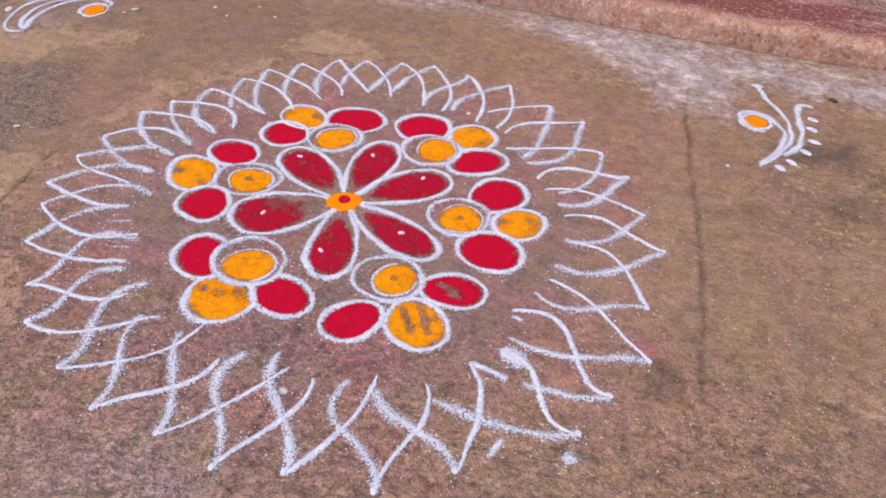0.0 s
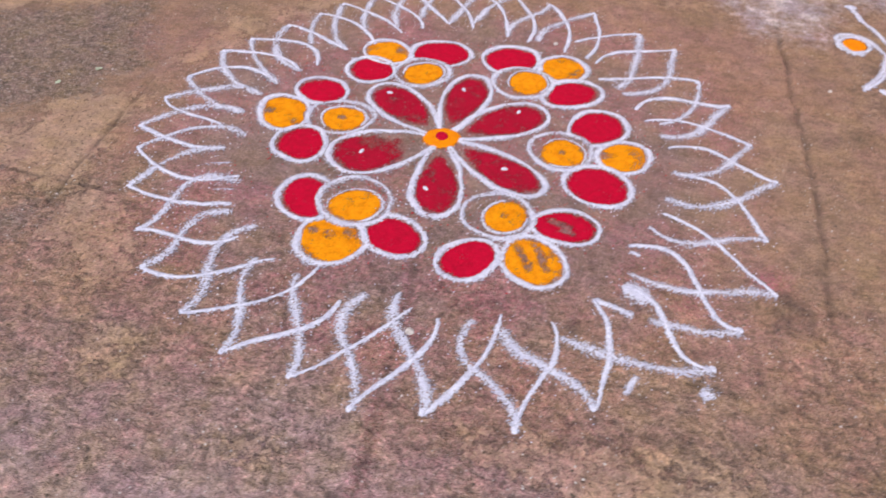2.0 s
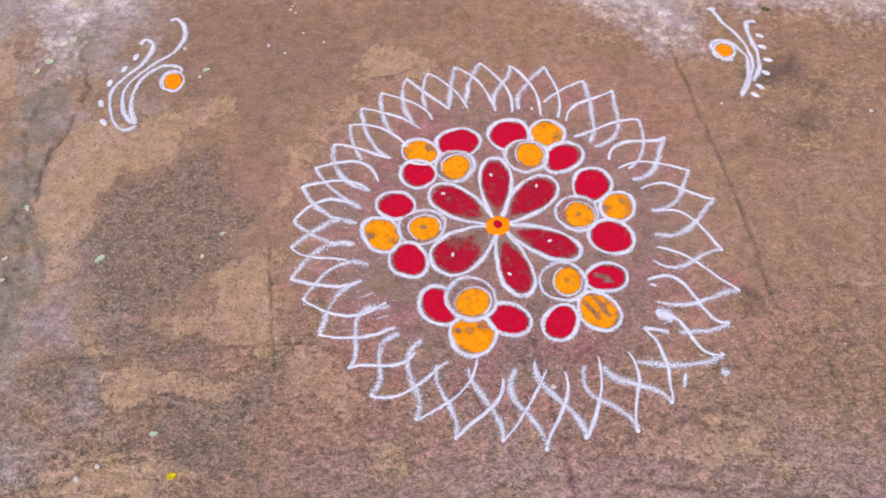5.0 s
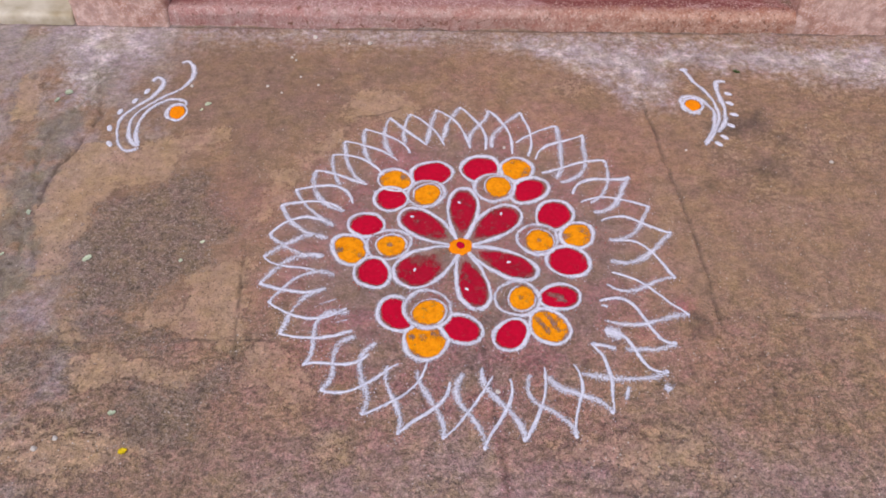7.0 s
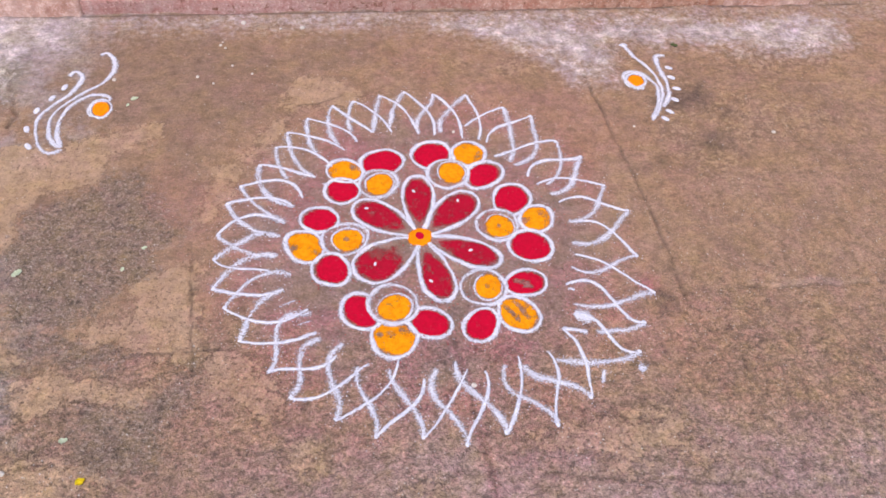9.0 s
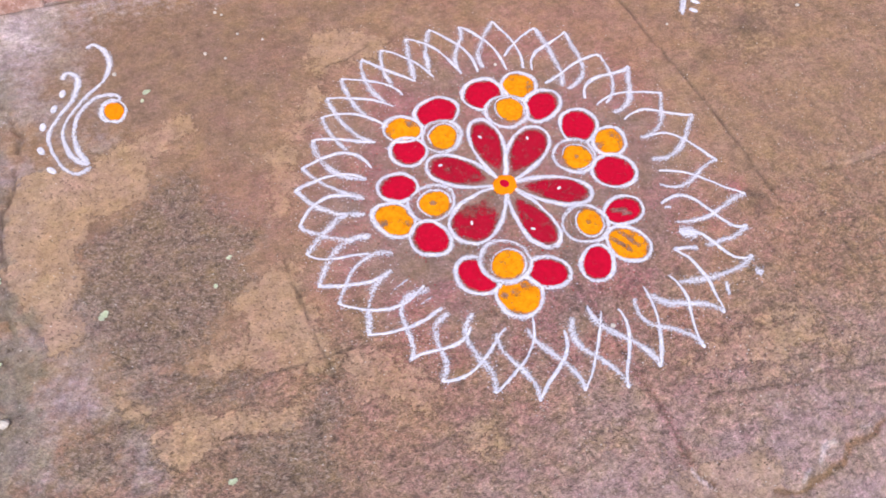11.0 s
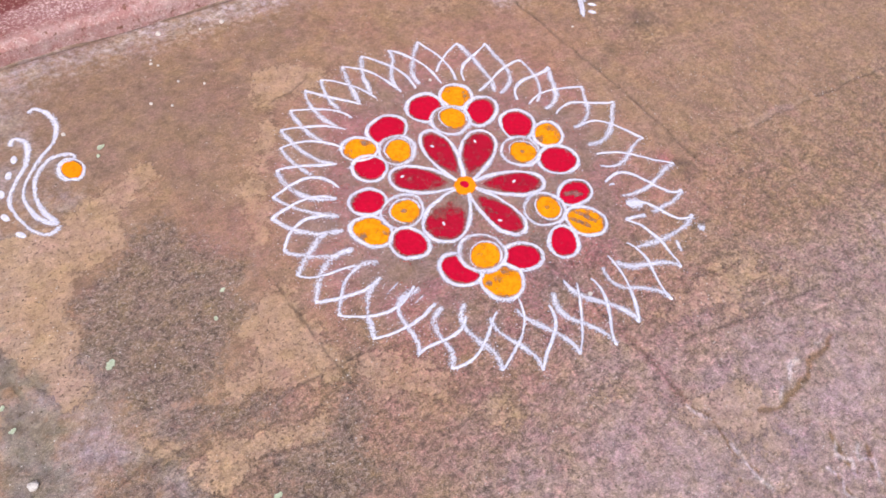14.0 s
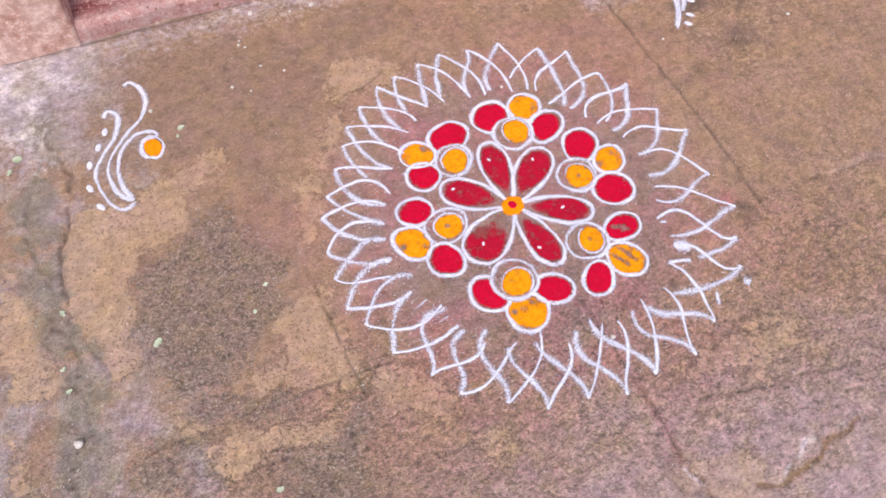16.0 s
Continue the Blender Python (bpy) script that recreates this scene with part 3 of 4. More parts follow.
block("wall_right", 1.452, 2.80, 1.182, 1.30, -0.03, 2.1, PIER, "plain painted wall beside the door pier", "wall", cell=0.2)
block("kerb", -2.60, -1.292, 0.968, 1.18, -0.03, 0.035, LIMEWASH, "low limewashed kerb beside the door pier", "kerb", 0.015)
block("wall_left", -2.60, -1.292, 1.182, 1.30, -0.03, 2.1, DARK_GREEN, "dark green plaster wall above the kerb", "wall", cell=0.2)


# ---- coloured-powder pattern ----
TRAIL = []


def ribbon(bm, way, half, height=0.0026, taper=0.25, seed=0, thin=0.0):
    """A line of poured powder along way: domed, uneven in width, thin at its edges."""
    layer = bm.verts.layers.float.get("cover") or bm.verts.layers.float.new("cover")
    way = np.asarray(way, float)
    step = np.linalg.norm(np.diff(way, axis=0), axis=1)
    s = np.concatenate([[0], np.cumsum(step)])
    n = max(6, int(s[-1] / 0.006))
    q = np.linspace(0, s[-1], n)
    p = np.stack([np.interp(q, s, way[:, k]) for k in (0, 1)], -1)
    p += 0.0022 * np.stack([vnoise(q, q * 0 + seed, 0.020, 3) - 0.5, vnoise(q, q * 0 + seed, 0.020, 6) - 0.5], -1)
    d = np.gradient(p, axis=0)
    d /= np.linalg.norm(d, axis=1)[:, None] + 1e-9
    side = np.stack([-d[:, 1], d[:, 0]], -1)
    w = 0.88 * half * (0.62 + 0.80 * vnoise(q, q * 0 + seed, 0.045, 9)) * (1 - taper * np.clip(np.abs(q / s[-1] - 0.5) * 2, 0, 1) ** 6)
    body = 0.90 + 0.22 * vnoise(q, q * 0 + seed, 0.028, 12) - thin
    TRAIL.extend((x, y, half) for x, y in p[::2])
    profile = ((-2.7, 0.03, 0.0), (-1.5, 0.25, 0.36), (-0.75, 0.75, 0.78), (0, 1.0, 1.05), (0.75, 0.75, 0.78), (1.5, 0.25, 0.36), (2.7, 0.03, 0.0))
    lean = 0.7 * (vnoise(q, q * 0 + seed, 0.035, 15) - 0.5)
    out = np.array([[o + lean[i] for o, _, _ in profile] for i in range(n)]) * w[:, None] * np.random.uniform(0.92, 1.08, (n, 7))
    place = p[:, None, :] + side[:, None, :] * out[:, :, None]
    floor = ground_height(place[..., 0], place[..., 1])
    rows = []
    for i in range(n):
        row = []
        end = 0.35 if i in (0, n - 1) else 1.0
        for k, (_, up, c) in enumerate(profile):
            v = bm.verts.new((place[i, k, 0], place[i, k, 1], floor[i, k] + 0.0006 + height * up * end))
            v[layer] = c * body[i] * (0.7 if end < 1 else 1)
            row.append(v)
        rows.append(row)
    for a, b in zip(rows, rows[1:]):
        for k in range(6):
            f = bm.faces.new((a[k], b[k], b[k + 1], a[k + 1]))
            f.smooth = True


def pool(bm, outline, centre, height=0.0016, full=1.0, seed=0, thin_at=None):
    """A filled patch of powder inside a closed outline."""
    layer = bm.verts.layers.float.get("cover") or bm.verts.layers.float.new("cover")
    outline, centre = np.asarray(outline, float), np.asarray(centre, float)
    rings = []
    for t, up, c in ((0.10, 1.0, 1.0), (0.22, 1.0, 1.0), (0.34, 1.0, 1.0), (0.46, 1.0, 1.0), (0.58, 1.0, 0.98), (0.70, 0.95, 0.98), (0.84, 0.8, 0.92), (0.94, 0.5, 0.66), (1.03, 0.2, 0.42), (1.16, 0.05, 0.12)):
        ring = []
        steps = np.arange(len(outline))
        place = centre + (outline - centre) * t * (1 + (0.07 * (vnoise(steps * 0.01, steps * 0 + seed, 0.022, 4) - 0.5) if t > 0.8 else 0 * steps))[:, None]
        for (x, y), z in zip(place, ground_height(place[:, 0], place[:, 1])):
            v = bm.verts.new((x, y, z + 0.0005 + height * up))
            value = c * full
            if thin_at is not None:
                value -= sum(much * math.exp(-(((x - tx) ** 2 + (y - ty) ** 2) / tr ** 2) ** 2) for tx, ty, tr, much in thin_at)
            v[layer] = value
            ring.append(v)
        rings.append(ring)
    n = len(outline)
    faces = [bm.faces.new(rings[0])]
    for a, b in zip(rings, rings[1:]):
        faces += [bm.faces.new((a[k], b[k], b[(k + 1) % n], a[(k + 1) % n])) for k in range(n)]
    for f in faces:
        f.smooth = True


def polar(angle, r):
    return np.array([math.cos(radians(angle)), math.sin(radians(angle))]) * r / 1000


def bow(a, b, first, second, n=28):
    """A bent stroke from a to b; first and second: how far its two bends lie out of the chord, as shares of it."""
    side = np.array([-(b - a)[1], (b - a)[0]])
    t = np.linspace(0, 1, n)[:, None]
    return a + (b - a) * t + side * (3 * t * (1 - t) ** 2 * first + 3 * t * t * (1 - t) * second)


def oval(cx, cy, a, b, turn, n=40, start=0.0, sweep=360.0):
    """An oval drawn by eye: a little out of true, each in its own way."""
    t = np.radians(start + np.linspace(0, sweep, n, endpoint=sweep < 360))
    c, s = math.cos(radians(turn)), math.sin(radians(turn))
    off = 1 + 0.022 * np.sin(2 * t + cx * 0.3) + 0.020 * np.sin(3 * t + cy * 0.2 + cx * 0.1) + 0.010 * np.sin(5 * t + cy * 0.5)
    x, y = a * np.cos(t) * off, b * np.sin(t) * off
    return np.stack([cx + c * x - s * y, cy + s * x + c * y], -1) / 1000


def drop(angle, length, half, n=48, inner=0.0):
    """The outline of a drop-shaped petal from the middle outwards."""
    t = np.linspace(0.0, 2 * math.pi, n)
    x = inner + (length - inner) * (1 - np.cos(t)) / 2
    y = half / 0.77 * np.sin(t) * np.abs(np.sin(t / 2))
    c, s = math.cos(radians(angle)), math.sin(radians(angle))
    return np.stack([c * x - s * y, s * x + c * y], -1) / 1000


rangoli = tagged(new("floor_pattern"), "round floral floor pattern poured in white, red and yellow powder", "rangoli")


def arch_pair(angle, r, back, ahead):
    """One pointed petal of the outer ring: two strokes that leave its tip to either side."""
    bm = bmesh.new()
    tip = polar(angle, r)
    for k, (turn, re, first, second) in enumerate((back, ahead)):
        end = polar(angle + turn, re)
        heavy = (k == 0) == (65 < angle <= 180)
        ribbon(bm, bow(tip, end, first, second), (0.0070 if heavy else 0.0040 if angle > 20 else 0.0034) * random.uniform(0.9, 1.15), seed=angle * 0.37 + k * 5.1, thin=0.28 if heavy else 0.0)
    pool(bm, oval(*(tip * 1000 * 0.992), 6.0, 4.4, angle, n=14), tip * 0.992, height=0.003, seed=angle)
    part("ring_petal", bm, WHITE, rangoli)


INNER = []


def inside(p, ring):
    """How deep p lies inside an oval: under 1 is inside."""
    c, s = math.cos(radians(ring[4])), math.sin(radians(ring[4]))
    x, y = p[0] * 1000 - ring[0], p[1] * 1000 - ring[1]
    return math.hypot((c * x + s * y) / ring[2], (c * y - s * x) / ring[3])


def bead(kind, fill, ring):
    """One bead of a flower cluster: a ring of white powder, filled with colour. The inner beads lie over their neighbours."""
    bm = bmesh.new()
    seed = fill[0] * 0.013 + fill[1] * 0.007
    inner = kind in ("inner", "pierced")
    way = oval(*ring, n=72)
    hidden = [not inner and any(inside(p, r) < 0.97 for r in INNER) for p in way]
    if any(hidden):
        first = next(k for k in range(72) if hidden[k - 1] and not hidden[k])
        way = np.array([way[(first + k) % 72] for k in range(72) if not hidden[(first + k) % 72]])
    else:
        way = np.concatenate([way, way[:2]])
    ribbon(bm, way, 0.0050 if not inner else 0.0058, seed=seed, taper=0.0, thin=0.24 if inner else 0.12)
    if inner:
        INNER.append(ring)
        way = oval(fill[0], fill[1], fill[2] + 3, fill[3] + 3, fill[4], n=50, start=random.uniform(0, 360), sweep=270)
        ribbon(bm, way, 0.0028, 0.002, seed=seed + 3, thin=0.28)
    outline = part("bead_outline", bm, WHITE, rangoli)
    bm = bmesh.new()
    x, y = fill[0] / 1000, fill[1] / 1000
    thin_at = None
    if kind == "orange":
        thin_at = [(x - 0.026 + 0.0060 * k, y + 0.024 - 0.010 * k, 0.0085, 0.5) for k in range(5)] + [(x + 0.000 + 0.0060 * k, y + 0.034 - 0.011 * k, 0.0080, 0.5) for k in range(5)] + [(x + 0.024, y + 0.022, 0.008, 0.4)]
    elif kind == "streaked":
        thin_at = [(x - 0.024 + 0.009 * k, y + 0.009 - 0.002 * k, 0.0085, 0.40) for k in range(5)] + [(x + 0.002 + 0.008 * k, y - 0.009 - 0.002 * k, 0.007, 0.40) for k in range(3)]
    elif kind == "pierced":
        thin_at = [(x - 0.002, y + 0.001, 0.0080, 0.55)]
    elif kind == "patchy":
        thin_at = [(x + 0.026, y + 0.020, 0.018, 0.42), (x - 0.006, y + 0.010, 0.013, 0.45), (x - 0.034, y + 0.012, 0.012, 0.35)]
    elif kind == "yellow":
        thin_at = [(x + fill[2] * 0.0007 * math.cos(seed * 9 + k), y + fill[3] * 0.0007 * math.sin(seed * 9 + k), 0.012, 0.33) for k in (0.0, 0.5, 2.6)]
    grow = 1.5 if inner else 4.5
    edge = oval(fill[0], fill[1], fill[2] + grow, fill[3] + grow, fill[4])
    if not inner:
        for k, p in enumerate(edge):
            share = 1.0
            while share > 0.2 and any(inside(np.array((x, y)) + (p - (x, y)) * share, r) < 1.02 for r in INNER):
                share -= 0.05
            edge[k] = np.array((x, y)) + (p - (x, y)) * share
    pool(bm, edge, (x, y), seed=seed, thin_at=thin_at)
    colour = RED if kind in ("red", "streaked") else YELLOW
    part("bead_fill", bm, colour, outline, "red powder fill" if colour == RED else "turmeric yellow powder fill")


def flower_petal(angle, length, half, fleck, thin_at=()):
    bm = bmesh.new()
    way = drop(angle, length, half)
    ribbon(bm, way, 0.0050, seed=angle, taper=0.3, thin=0.10)
    outline = part("flower_petal", bm, WHITE, rangoli)
    bm = bmesh.new()
    way = drop(angle, length - 9, half * 0.86, inner=34)[:-1]
    rng = random.Random(int(angle * 10))
    streaks = [(*(polar(angle, length * share) + polar(angle + 90, half * rng.uniform(-0.55, 0.55))), rng.uniform(0.010, 0.016), 0.15) for share in (0.42, 0.5, 0.56, 0.66, 0.74, 0.86)]
    pool(bm, way, polar(angle, length * 0.62), seed=angle, full=0.95, thin_at=[(0, 0, 0.060, 0.5), *streaks, *thin_at])
    part("petal_fill", bm, DEEP_RED, outline, "thin dark red powder fill")
    bm = bmesh.new()
    pool(bm, oval(*fleck, 6.5, 3.6, angle + 40, n=14), np.array(fleck) / 1000, height=0.004, seed=angle + 2)
    part("fleck", bm, WHITE, outline, "small white powder fleck")


# the outer ring: 36 pointed petals
arch_pair(112.3, 548, (7.5, 389, -0.18, -0.15), (-8.6, 398, -0.02, -0.02))
arch_pair(105.8, 545, (6.9, 418, -0.09, -0.10), (-9.0, 389, 0.13, 0.12))
arch_pair(97.4, 549, (6.8, 403, -0.01, -0.01), (-12.2, 377, 0.21, 0.08))
arch_pair(89.7, 559, (7.2, 405, -0.08, -0.09), (-11.1, 375, 0.11, 0.21))
arch_pair(81.0, 552, (4.9, 382, 0.12, -0.21), (-14.3, 382, 0.17, 0.15))
arch_pair(71.1, 570, (5.2, 387, -0.04, -0.24), (-10.5, 395, 0.07, 0.19))
arch_pair(59.0, 559, (8.8, 434, -0.07, -0.08), (-16.3, 370, 0.04, 0.10))
arch_pair(50.4, 571, (6.3, 395, 0.01, -0.33), (-9.8, 366, 0.08, 0.44))
arch_pair(38.2, 531, (11.9, 360, -0.16, 0.02), (-13.6, 390, 0.11, 0.29))
arch_pair(29.1, 545, (2.9, 366, 0.09, -0.46), (-10.0, 379, 0.04, 0.30))
arch_pair(16.3, 538, (10.1, 367, -0.08, -0.26), (-11.9, 388, 0.06, 0.40))
arch_pair(5.9, 562, (8.4, 389, 0.05, -0.35), (-12.2, 384, 0.05, 0.37))
arch_pair(-10.1, 552, (13.8, 396, -0.08, -0.43), (-8.1, 383, -0.08, 0.40))
arch_pair(-20.8, 595, (8.8, 389, 0.01, -0.18), (-12.6, 415, -0.01, 0.23))
arch_pair(-30.2, 589, (3.1, 382, 0.25, -0.58), (-9.1, 494, 0.08, 0.10))
arch_pair(-38.3, 607, (1.2, 432, 0.35, -0.31), (-16.4, 467, 0.14, 0.09))
arch_pair(-55.4, 589, (11.1, 426, -0.09, -0.21), (-8.0, 434, -0.19, 0.19))
arch_pair(-65.6, 599, (11.3, 441, 0.08, -0.24), (-2.3, 416, -0.21, 0.49))
arch_pair(-76.5, 570, (13.9, 411, -0.08, -0.14), (-6.7, 370, -0.21, 0.27))
arch_pair(-85.5, 577, (10.7, 412, 0.04, -0.22), (-4.4, 383, -0.17, 0.41))
arch_pair(-94.7, 552, (14.8, 396, -0.06, -0.05), (-11.1, 390, -0.19, 0.12))
arch_pair(-105.0, 559, (10.9, 407, 0.01, -0.24), (-10.3, 403, -0.19, 0.19))
arch_pair(-114.6, 543, (11.3, 366, -0.11, -0.24), (-9.1, 365, -0.15, 0.41))
arch_pair(-126.7, 541, (14.3, 388, -0.27, -0.05), (-4.9, 382, -0.16, 0.39))
arch_pair(-135.3, 520, (11.8, 399, 0.05, -0.30), (-6.6, 349, -0.11, 0.67))
arch_pair(-147.3, 520, (12.8, 376, -0.10, -0.14), (-9.9, 367, 0.10, 0.27))
arch_pair(-158.6, 512, (14.2, 347, -0.20, -0.33), (-4.4, 335, 0.16, 0.37))
arch_pair(-165.5, 523, (8.3, 367, -0.05, -0.19), (-8.2, 356, 0.17, 0.32))
arch_pair(-175.5, 511, (8.6, 382, -0.21, 0.01), (-8.0, 350, 0.01, 0.40))
arch_pair(175.8, 506, (10.6, 356, -0.17, -0.17), (-6.7, 345, 0.33, 0.38))
arch_pair(163.8, 507, (12.7, 350, -0.18, -0.19), (-4.2, 338, 0.12, 0.31))
arch_pair(156.2, 498, (12.9, 345, -0.09, -0.08), (-3.1, 327, 0.20, 0.50))
arch_pair(146.0, 493, (13.6, 338, -0.24, -0.26), (-6.8, 342, 0.11, -0.00))
arch_pair(136.9, 501, (9.9, 396, -0.08, -0.08), (-7.2, 337, 0.22, 0.21))
arch_pair(130.0, 522, (9.4, 347, -0.10, -0.21), (-10.8, 369, 0.08, 0.13))
arch_pair(121.5, 535, (7.9, 402, -0.11, -0.10), (-9.2, 380, 0.07, 0.23))
# six clusters of four beads
bead("inner", (-92, 188, 40, 34, 69), (-95, 190, 54, 48, 47))
bead("yellow", (-181, 242, 40, 35, 171), (-182, 242, 48, 43, 158))
bead("red", (-80, 269, 51, 41, 16), (-81, 268, 59, 50, 15))
bead("red", (-189, 170, 39, 35, 147), (-192, 169, 47, 44, 138))
bead("inner", (105, 221, 38, 35, 75), (95, 217, 56, 53, 38))
bead("red", (59, 290, 49, 41, 24), (57, 291, 58, 51, 33))
bead("yellow", (159, 291, 40, 40, 85), (160, 290, 48, 46, 79))
bead("red", (188, 206, 45, 34, 40), (190, 207, 59, 44, 34))
bead("pierced", (206, 23, 37, 35, 72), (201, 28, 54, 52, 34))
bead("red", (251, 114, 46, 39, 51), (253, 115, 56, 48, 52))
bead("yellow", (305, 42, 41, 34, 52), (307, 43, 48, 41, 49))
bead("red", (275, -47, 47, 42, 151), (275, -46, 56, 51, 161))
bead("pierced", (149, -167, 36, 32, 69), (137, -168, 56, 52, 31))
bead("streaked", (239, -162, 44, 30, 12), (243, -161, 53, 38, 13))
bead("red", (118, -275, 42, 31, 57), (117, -276, 51, 37, 55))
bead("orange", (208, -252, 46, 39, 120), (210, -251, 54, 46, 122))
bead("inner", (-81, -213, 40, 36, 23), (-85, -203, 58, 57, 83))
bead("red", (-160, -217, 45, 33, 122), (-160, -217, 53, 45, 120))
bead("patchy", (-88, -297, 50, 40, 157), (-88, -298, 54, 49, 2))
bead("red", (-3, -264, 42, 33, 144), (-2, -262, 52, 40, 155))
bead("pierced", (-183, 2, 37, 35, 21), (-190, 4, 60, 48, 12))
bead("red", (-250, 71, 39, 34, 177), (-252, 73, 49, 42, 161))
bead("yellow", (-289, -14, 45, 39, 116), (-289, -13, 53, 45, 123))
bead("red", (-223, -88, 40, 36, 119), (-226, -89, 50, 46, 116))

# the middle: six drop-shaped petals round a yellow disc
flower_petal(143.0, 200, 45, (-131, 103))
flower_petal(87.5, 212, 41, (-4, 157))
flower_petal(41.5, 207, 47, (109, 116))
flower_petal(-25.5, 212, 41, (121, -52))
flower_petal(-78.0, 207, 40, (12, -142))
flower_petal(-144.7, 201, 57, (-119, -80), [(-0.070, -0.022, 0.044, 0.36), (-0.045, -0.050, 0.024, 0.3), (-0.118, -0.050, 0.018, 0.3)])
bm = bmesh.new()
pool(bm, oval(-1, -1, 33, 30, 16), (-0.001, -0.001), height=0.0042)
middle = part("middle_disc", bm, ORANGE, rangoli, "bright orange powder disc")
bm = bmesh.new()
pool(bm, oval(-2, 1, 14, 12, 106, n=24), (-0.002, 0.001), height=0.0064)
part("middle_dot", bm, RED, middle, "red powder dot")
# spilt and wiped powder beside the ring
for way, half, thin in (([(303, -300), (337, -305), (363, -315)], 0.006, 0.08), ([(340, -258), (362, -266), (382, -282)], 0.012, 0.14), ([(380, -415), (371, -431), (367, -449)], 0.006, 0.20), ([(460, -412), (468, -417), (476, -424)], 0.009, 0.24), ([(342, -184), (361, -190)], 0.004, 0.1), ([(-356, -194), (-309, -175)], 0.0022, 0.34), ([(-308, -246), (-273, -236)], 0.0022, 0.34)):
    bm = bmesh.new()
    ribbon(bm, np.array(way) / 1000, half, 0.0018, seed=half * 900, thin=thin)
    part("powder_smear", bm, WHITE, rangoli)


def strew(name, around, count, reach, mat, label, seed):
    """Loose grains fallen beside the poured lines."""
    bm = bmesh.new()
    layer = bm.verts.layers.float.new("cover")
    rng = random.Random(seed)
    for _ in range(count):
        x, y, w = rng.choice(around)
        a, d = rng.uniform(0, 6.283), w * 1.2 + abs(rng.gauss(0, reach))
        x, y, r = x + d * math.cos(a), y + d * math.sin(a), rng.uniform(0.0006, 0.0015)
        z = float(ground_height(x, y)) + 0.0004
        ring = [bm.verts.new((x + r * math.cos(a + s * 1.5708) * rng.uniform(0.7, 1.4), y + r * math.sin(a + s * 1.5708) * rng.uniform(0.7, 1.4), z)) for s in range(4)]
        top = bm.verts.new((x, y, z + r))
        for v in (*ring, top):
            v[layer] = 1.0
        for s in range(4):
            bm.faces.new((ring[s], ring[(s + 1) % 4], top))
    tagged(part(name, bm, mat, rangoli, label), kind="stuff")


strew("loose_powder", TRAIL, 6000, 0.010, WHITE, "loose white powder grains", 3)
strew("loose_powder", [(x, y, 0.004) for x, y, w in TRAIL if math.hypot(x, y) < 0.36], 2600, 0.018, RED, "loose red powder grains", 4)

# ---- the two small ornaments at the sill ----
def curve(points, n=60):
    """A smooth way through a few turning points (Catmull-Rom)."""
    p = np.array([points[0], *points, points[-1]], float) / 1000
    out = []
    for k in range(1, len(p) - 2):
        for t in np.linspace(0, 1, max(3, n // len(points)), endpoint=False):
            a, b, c, d = p[k - 1:k + 3]
            out.append(0.5 * (2 * b + (c - a) * t + (2 * a - 5 * b + 4 * c - d) * t * t + (3 * b - a - 3 * c + d) * t ** 3))
    return np.array(out + [p[-2]])


def ornament(label, curls, dots, disc, widths):
    thing = tagged(new("curl_ornament"), label, "rangoli", "curl ornaments")
    for k, (way, w) in enumerate(zip(curls, widths)):
        bm = bmesh.new()
        ribbon(bm, curve(way), w, seed=way[0][0] + k, taper=0.1, thin=0.12)
        part("curl", bm, WHITE, thing)
    for x, y, turn in dots:
        bm = bmesh.new()
        pool(bm, oval(x, y, 14, 8, turn, n=16), (x / 1000, y / 1000), height=0.003, seed=x)
        part("dot", bm, WHITE, thing)
    bm = bmesh.new()
    rim = oval(disc[0], disc[1], disc[2] + 5, disc[3] + 5, disc[4], n=48)
    ribbon(bm, np.concatenate([rim, rim[:2]]), 0.0038, seed=disc[1], taper=0.0, thin=0.10)
    part("disc_outline", bm, WHITE, thing)
    bm = bmesh.new()
    pool(bm, oval(*disc), np.array(disc[:2]) / 1000, height=0.0022, seed=disc[0])
    part("disc", bm, ORANGE, thing, "bright orange powder disc")


ornament("three white powder curls with five dots and an orange disc",
         [[(-961, 668), (-948, 688), (-927, 674), (-925, 640), (-944, 593), (-983, 545), (-1013, 492), (-1009, 429), (-992, 380), (-964, 349), (-930, 362)],
          [(-890, 764), (-867, 771), (-844, 736), (-841, 684), (-865, 633), (-916, 586), (-963, 532), (-981, 480), (-972, 417), (-951, 381), (-930, 374)],
          [(-852, 487), (-880, 500), (-885, 530), (-868, 553), (-834, 556), (-840, 574), (-868, 582), (-904, 573), (-938, 532), (-954, 472), (-952, 417), (-934, 379)]],
         [(-966, 620, 75), (-992, 574, 70), (-1024, 523, 80), (-1036, 448, 110), (-1019, 380, 125)], (-853, 523, 33, 24, 102), (0.0058, 0.0058, 0.0058))
ornament("three white powder curls with seven dots and an orange disc",
         [[(725, 757), (742, 706), (774, 644), (791, 576), (784, 510), (753, 446), (721, 401)],
          [(845, 699), (822, 701), (809, 673), (813, 617), (813, 563), (803, 511), (770, 459)],
          [(738, 552), (706, 550), (685, 596), (708, 622), (741, 611), (769, 576), (778, 536), (759, 472), (725, 409)]],
         [(724, 760, 0), (841, 640, -35), (835, 593, -30), (837, 540, -25), (816, 490, -35), (785, 437, -40), (762, 407, -45)], (718, 582, 29, 25, 56), (0.0048, 0.0064, 0.0074))


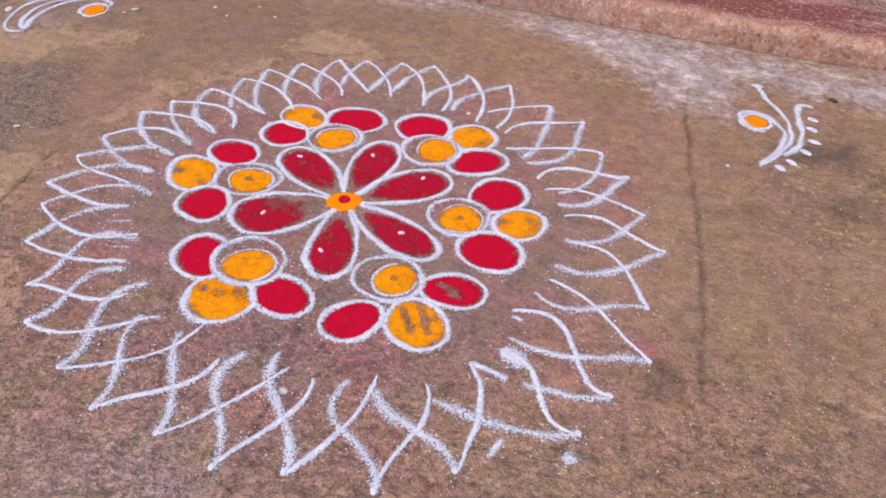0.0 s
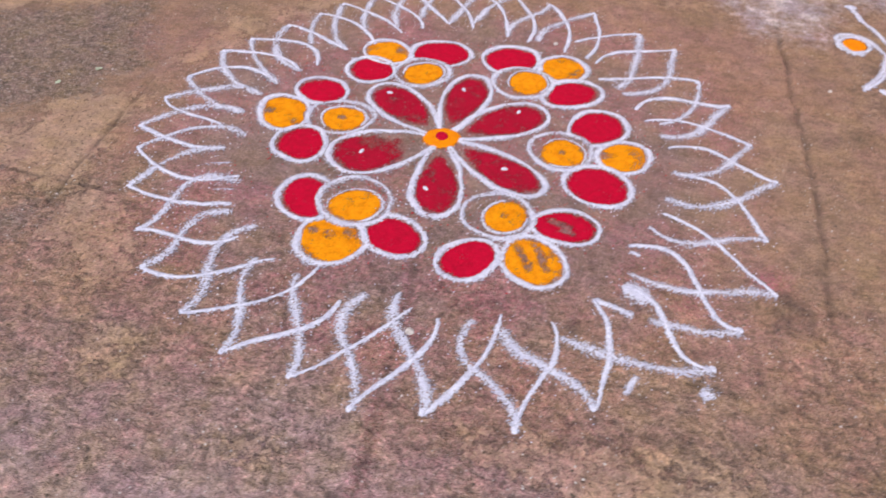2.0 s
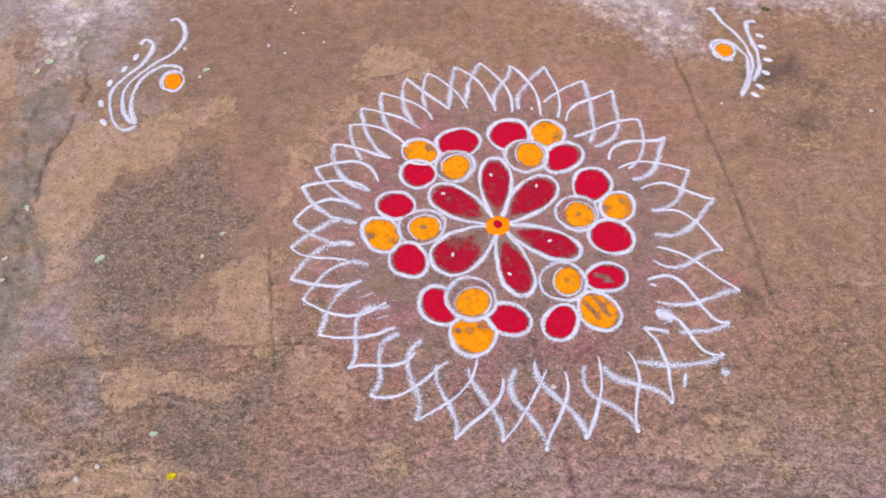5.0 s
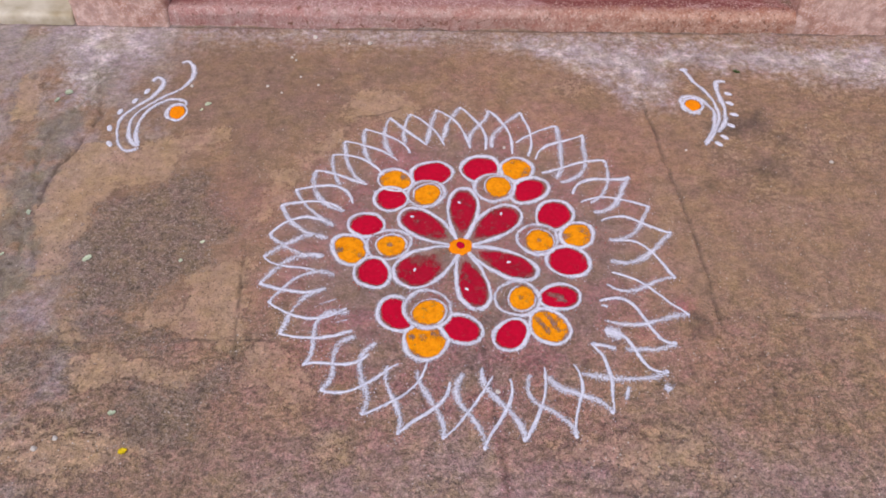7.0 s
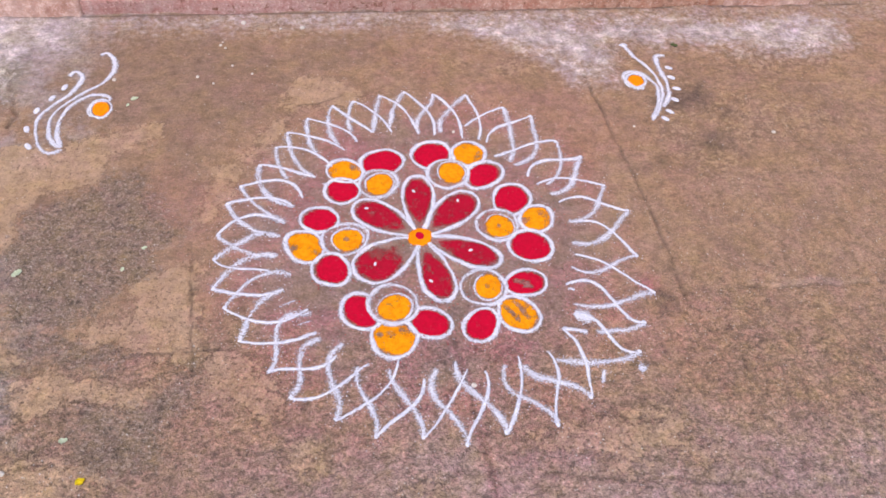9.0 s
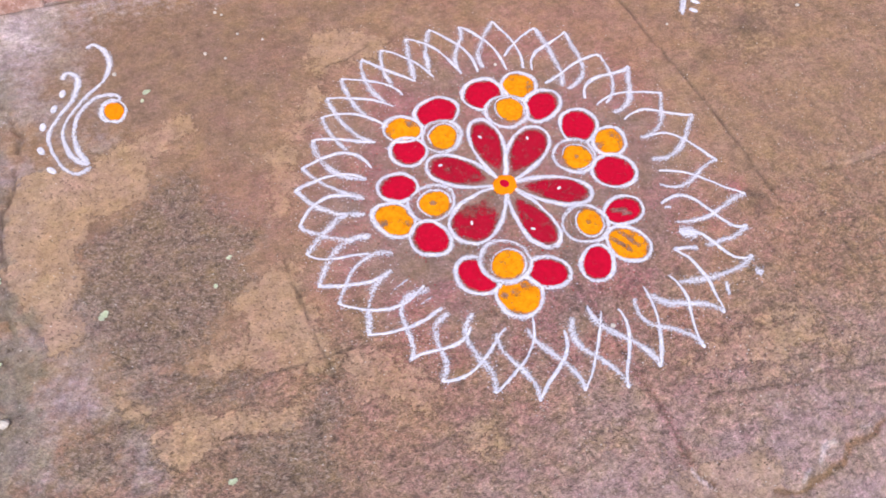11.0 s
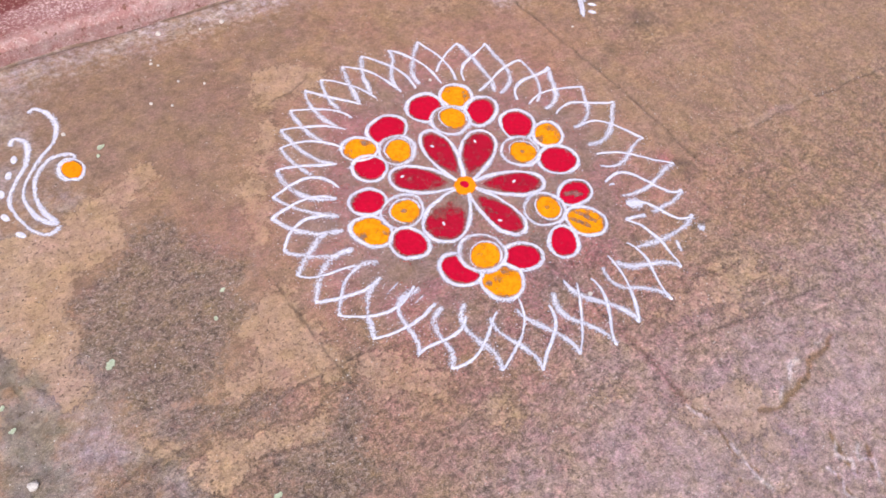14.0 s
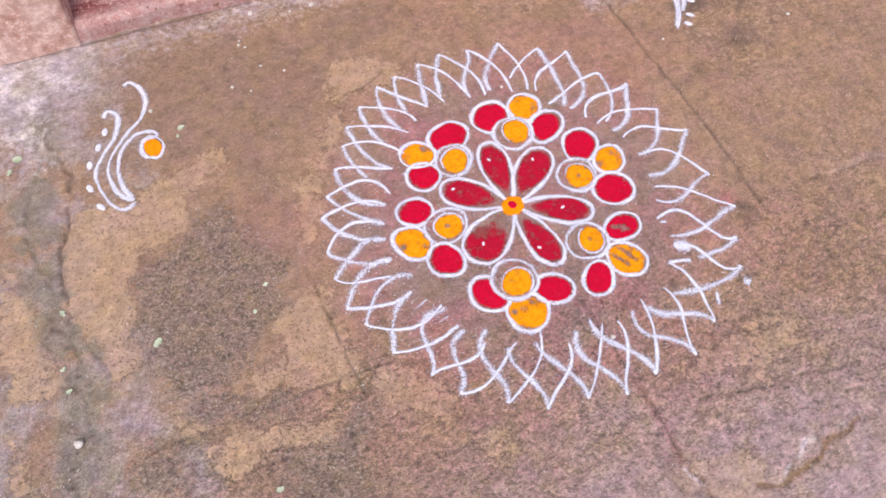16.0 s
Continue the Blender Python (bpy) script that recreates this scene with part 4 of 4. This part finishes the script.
# ---- scraps on the slab ----
def scrap(name, x, y, size, mat, label, category, turn, lift=0.35):
    """A small curled scrap of petal or leaf, a few millimetres high."""
    bm = bmesh.new()
    rows = []
    for i in range(7):
        t = i / 6
        w = size * 0.34 * math.sin(math.pi * (0.08 + 0.86 * t)) ** 0.7
        row = []
        for k in range(-2, 3):
            u = k / 2
            px, py = size * (t - 0.5), w * u * (1 + 0.8 * noise.noise((x * 90 + t * 7, y * 90, u * 1.5)))
            z = 0.0012 + size * lift * (u * u * 0.5 + 0.35 * noise.noise((x * 50 + t * 4, y * 70, u * 2))) ** 2 + size * 0.1 * t * t
            row.append(bm.verts.new((px, py, z)))
        rows.append(row)
    for a, b in zip(rows, rows[1:]):
        for k in range(4):
            bm.faces.new((a[k], a[k + 1], b[k + 1], b[k])).smooth = True
    bmesh.ops.solidify(bm, geom=list(bm.faces), thickness=-0.0008)
    ob = part(name, bm, mat)
    ob.matrix_world = pose(x, y, float(ground_height(x, y)), 0, 0, turn)
    return tagged(ob, label, category, "scraps on the slab")


for x, y, size, turn in ((-0.958, -0.053, 0.026, 40), (-0.765, 0.560, 0.022, 20), (-0.778, -0.494, 0.018, 10), (-1.203, 0.608, 0.028, -20), (-1.228, 0.572, 0.020, 60), (-0.675, 0.007, 0.014, 15),
                         (-0.719, -0.056, 0.012, 80), (-1.181, -0.041, 0.015, 30), (-1.160, 0.105, 0.018, 120), (-0.781, 0.535, 0.012, 70), (-1.176, -0.10, 0.016, 10)):
    scrap("petal_scrap", x, y, size, PALE_SCRAP, "pale green dried petal scrap lying on the slab", "petal", turn)
scrap("blossom", -0.730, -0.586, 0.020, BLOSSOM, "small bright yellow fallen blossom on the slab", "flower", 25, 0.8)
scrap("leaf", 0.891, 0.751, 0.024, GREEN, "small dark green leaf lying near the sill", "leaf", -35)


def pebble(x, y, r, label="pale chip of grit lying on the slab"):
    bm = bmesh.new()
    bmesh.ops.create_icosphere(bm, subdivisions=2, radius=r)
    for v in bm.verts:
        v.co *= 1 + 0.35 * noise.noise(v.co * (1.3 / r) + Vector((x * 40, y * 40, 0)))
        v.co.z = max(v.co.z * 0.7, -0.35 * r)
    ob = part("grit_chip", bm, GRIT)
    ob.matrix_world = pose(x, y, float(ground_height(x, y)) + 0.3 * r, 0, 0, x * 900)
    return tagged(ob, label, "grit", "grit chips")


for x, y, r in ((-0.833, 0.648, 0.006), (-0.476, 0.911, 0.008), (-0.292, 0.880, 0.008), (-0.597, 0.651, 0.005), (1.071, 0.335, 0.006), (-1.175, -0.234, 0.011), (-0.921, -0.581, 0.007), (-0.884, -0.556, 0.006),
                (0.078, -0.432, 0.006), (0.129, 0.379, 0.005), (-0.54, 0.80, 0.005), (-0.525, 0.785, 0.004), (-0.535, 0.815, 0.003), (-0.50, 0.70, 0.004), (-0.36, 0.88, 0.004), (-0.55, 0.62, 0.004), (-0.44, 0.66, 0.004), (0.66, 0.38, 0.004)):
    pebble(x, y, r)

# sand grains standing out of the worn slab: pale ones and dark ones
def sand(name, count, low, high, mat, label, seed, upper):
    """Loose grains over the slab, fewer where its skin is whole; upper: how many lie near the sill."""
    rng = np.random.RandomState(seed)
    x, y = rng.uniform(-1.3, 1.35, 4 * count), rng.uniform(-1.15, 0.95, 4 * count)
    share = np.where(y > 0.1, upper, 1.0) * (0.15 + 1.2 * smooth(0.35, 0.65, fbm(x, y, 0.14, seed))) * np.where(np.hypot(x, y) < 0.33, 0.35, 1.0)
    keep = np.flatnonzero(rng.rand(4 * count) < 0.5 * share)[:count]
    x, y = x[keep], y[keep]
    z, r, a = ground_height(x, y), rng.uniform(low, high, len(x)) * rng.uniform(0.6, 1.0, len(x)), rng.uniform(0, 6.28, len(x))
    corners = [np.stack([x + r * np.cos(a + k * 1.5708) * rng.uniform(0.5, 1.4, len(x)), y + r * np.sin(a + k * 1.5708) * rng.uniform(0.5, 1.4, len(x)), z - 0.0002], -1) for k in range(4)]
    points = np.stack([*corners, np.stack([x, y, z + 0.55 * r], -1)], 1).reshape(-1, 3)
    base = 5 * np.arange(len(x))[:, None]
    faces = np.concatenate([base + np.array([k, (k + 1) % 4, 4]) for k in range(4)])
    me = bpy.data.meshes.new(name)
    me.from_pydata(points.tolist(), [], faces.tolist())
    me.materials.append(mat)
    return tagged(new(name, me), label, "grit", kind="stuff")


sand("pale_grit", 4200, 0.0010, 0.0026, GRIT, "fine pale grit strewn over the slab", 11, 0.45)
sand("dark_grit", 5200, 0.0012, 0.0032, DARK_GRIT, "dark grains of aggregate in the worn slab", 12, 0.25)
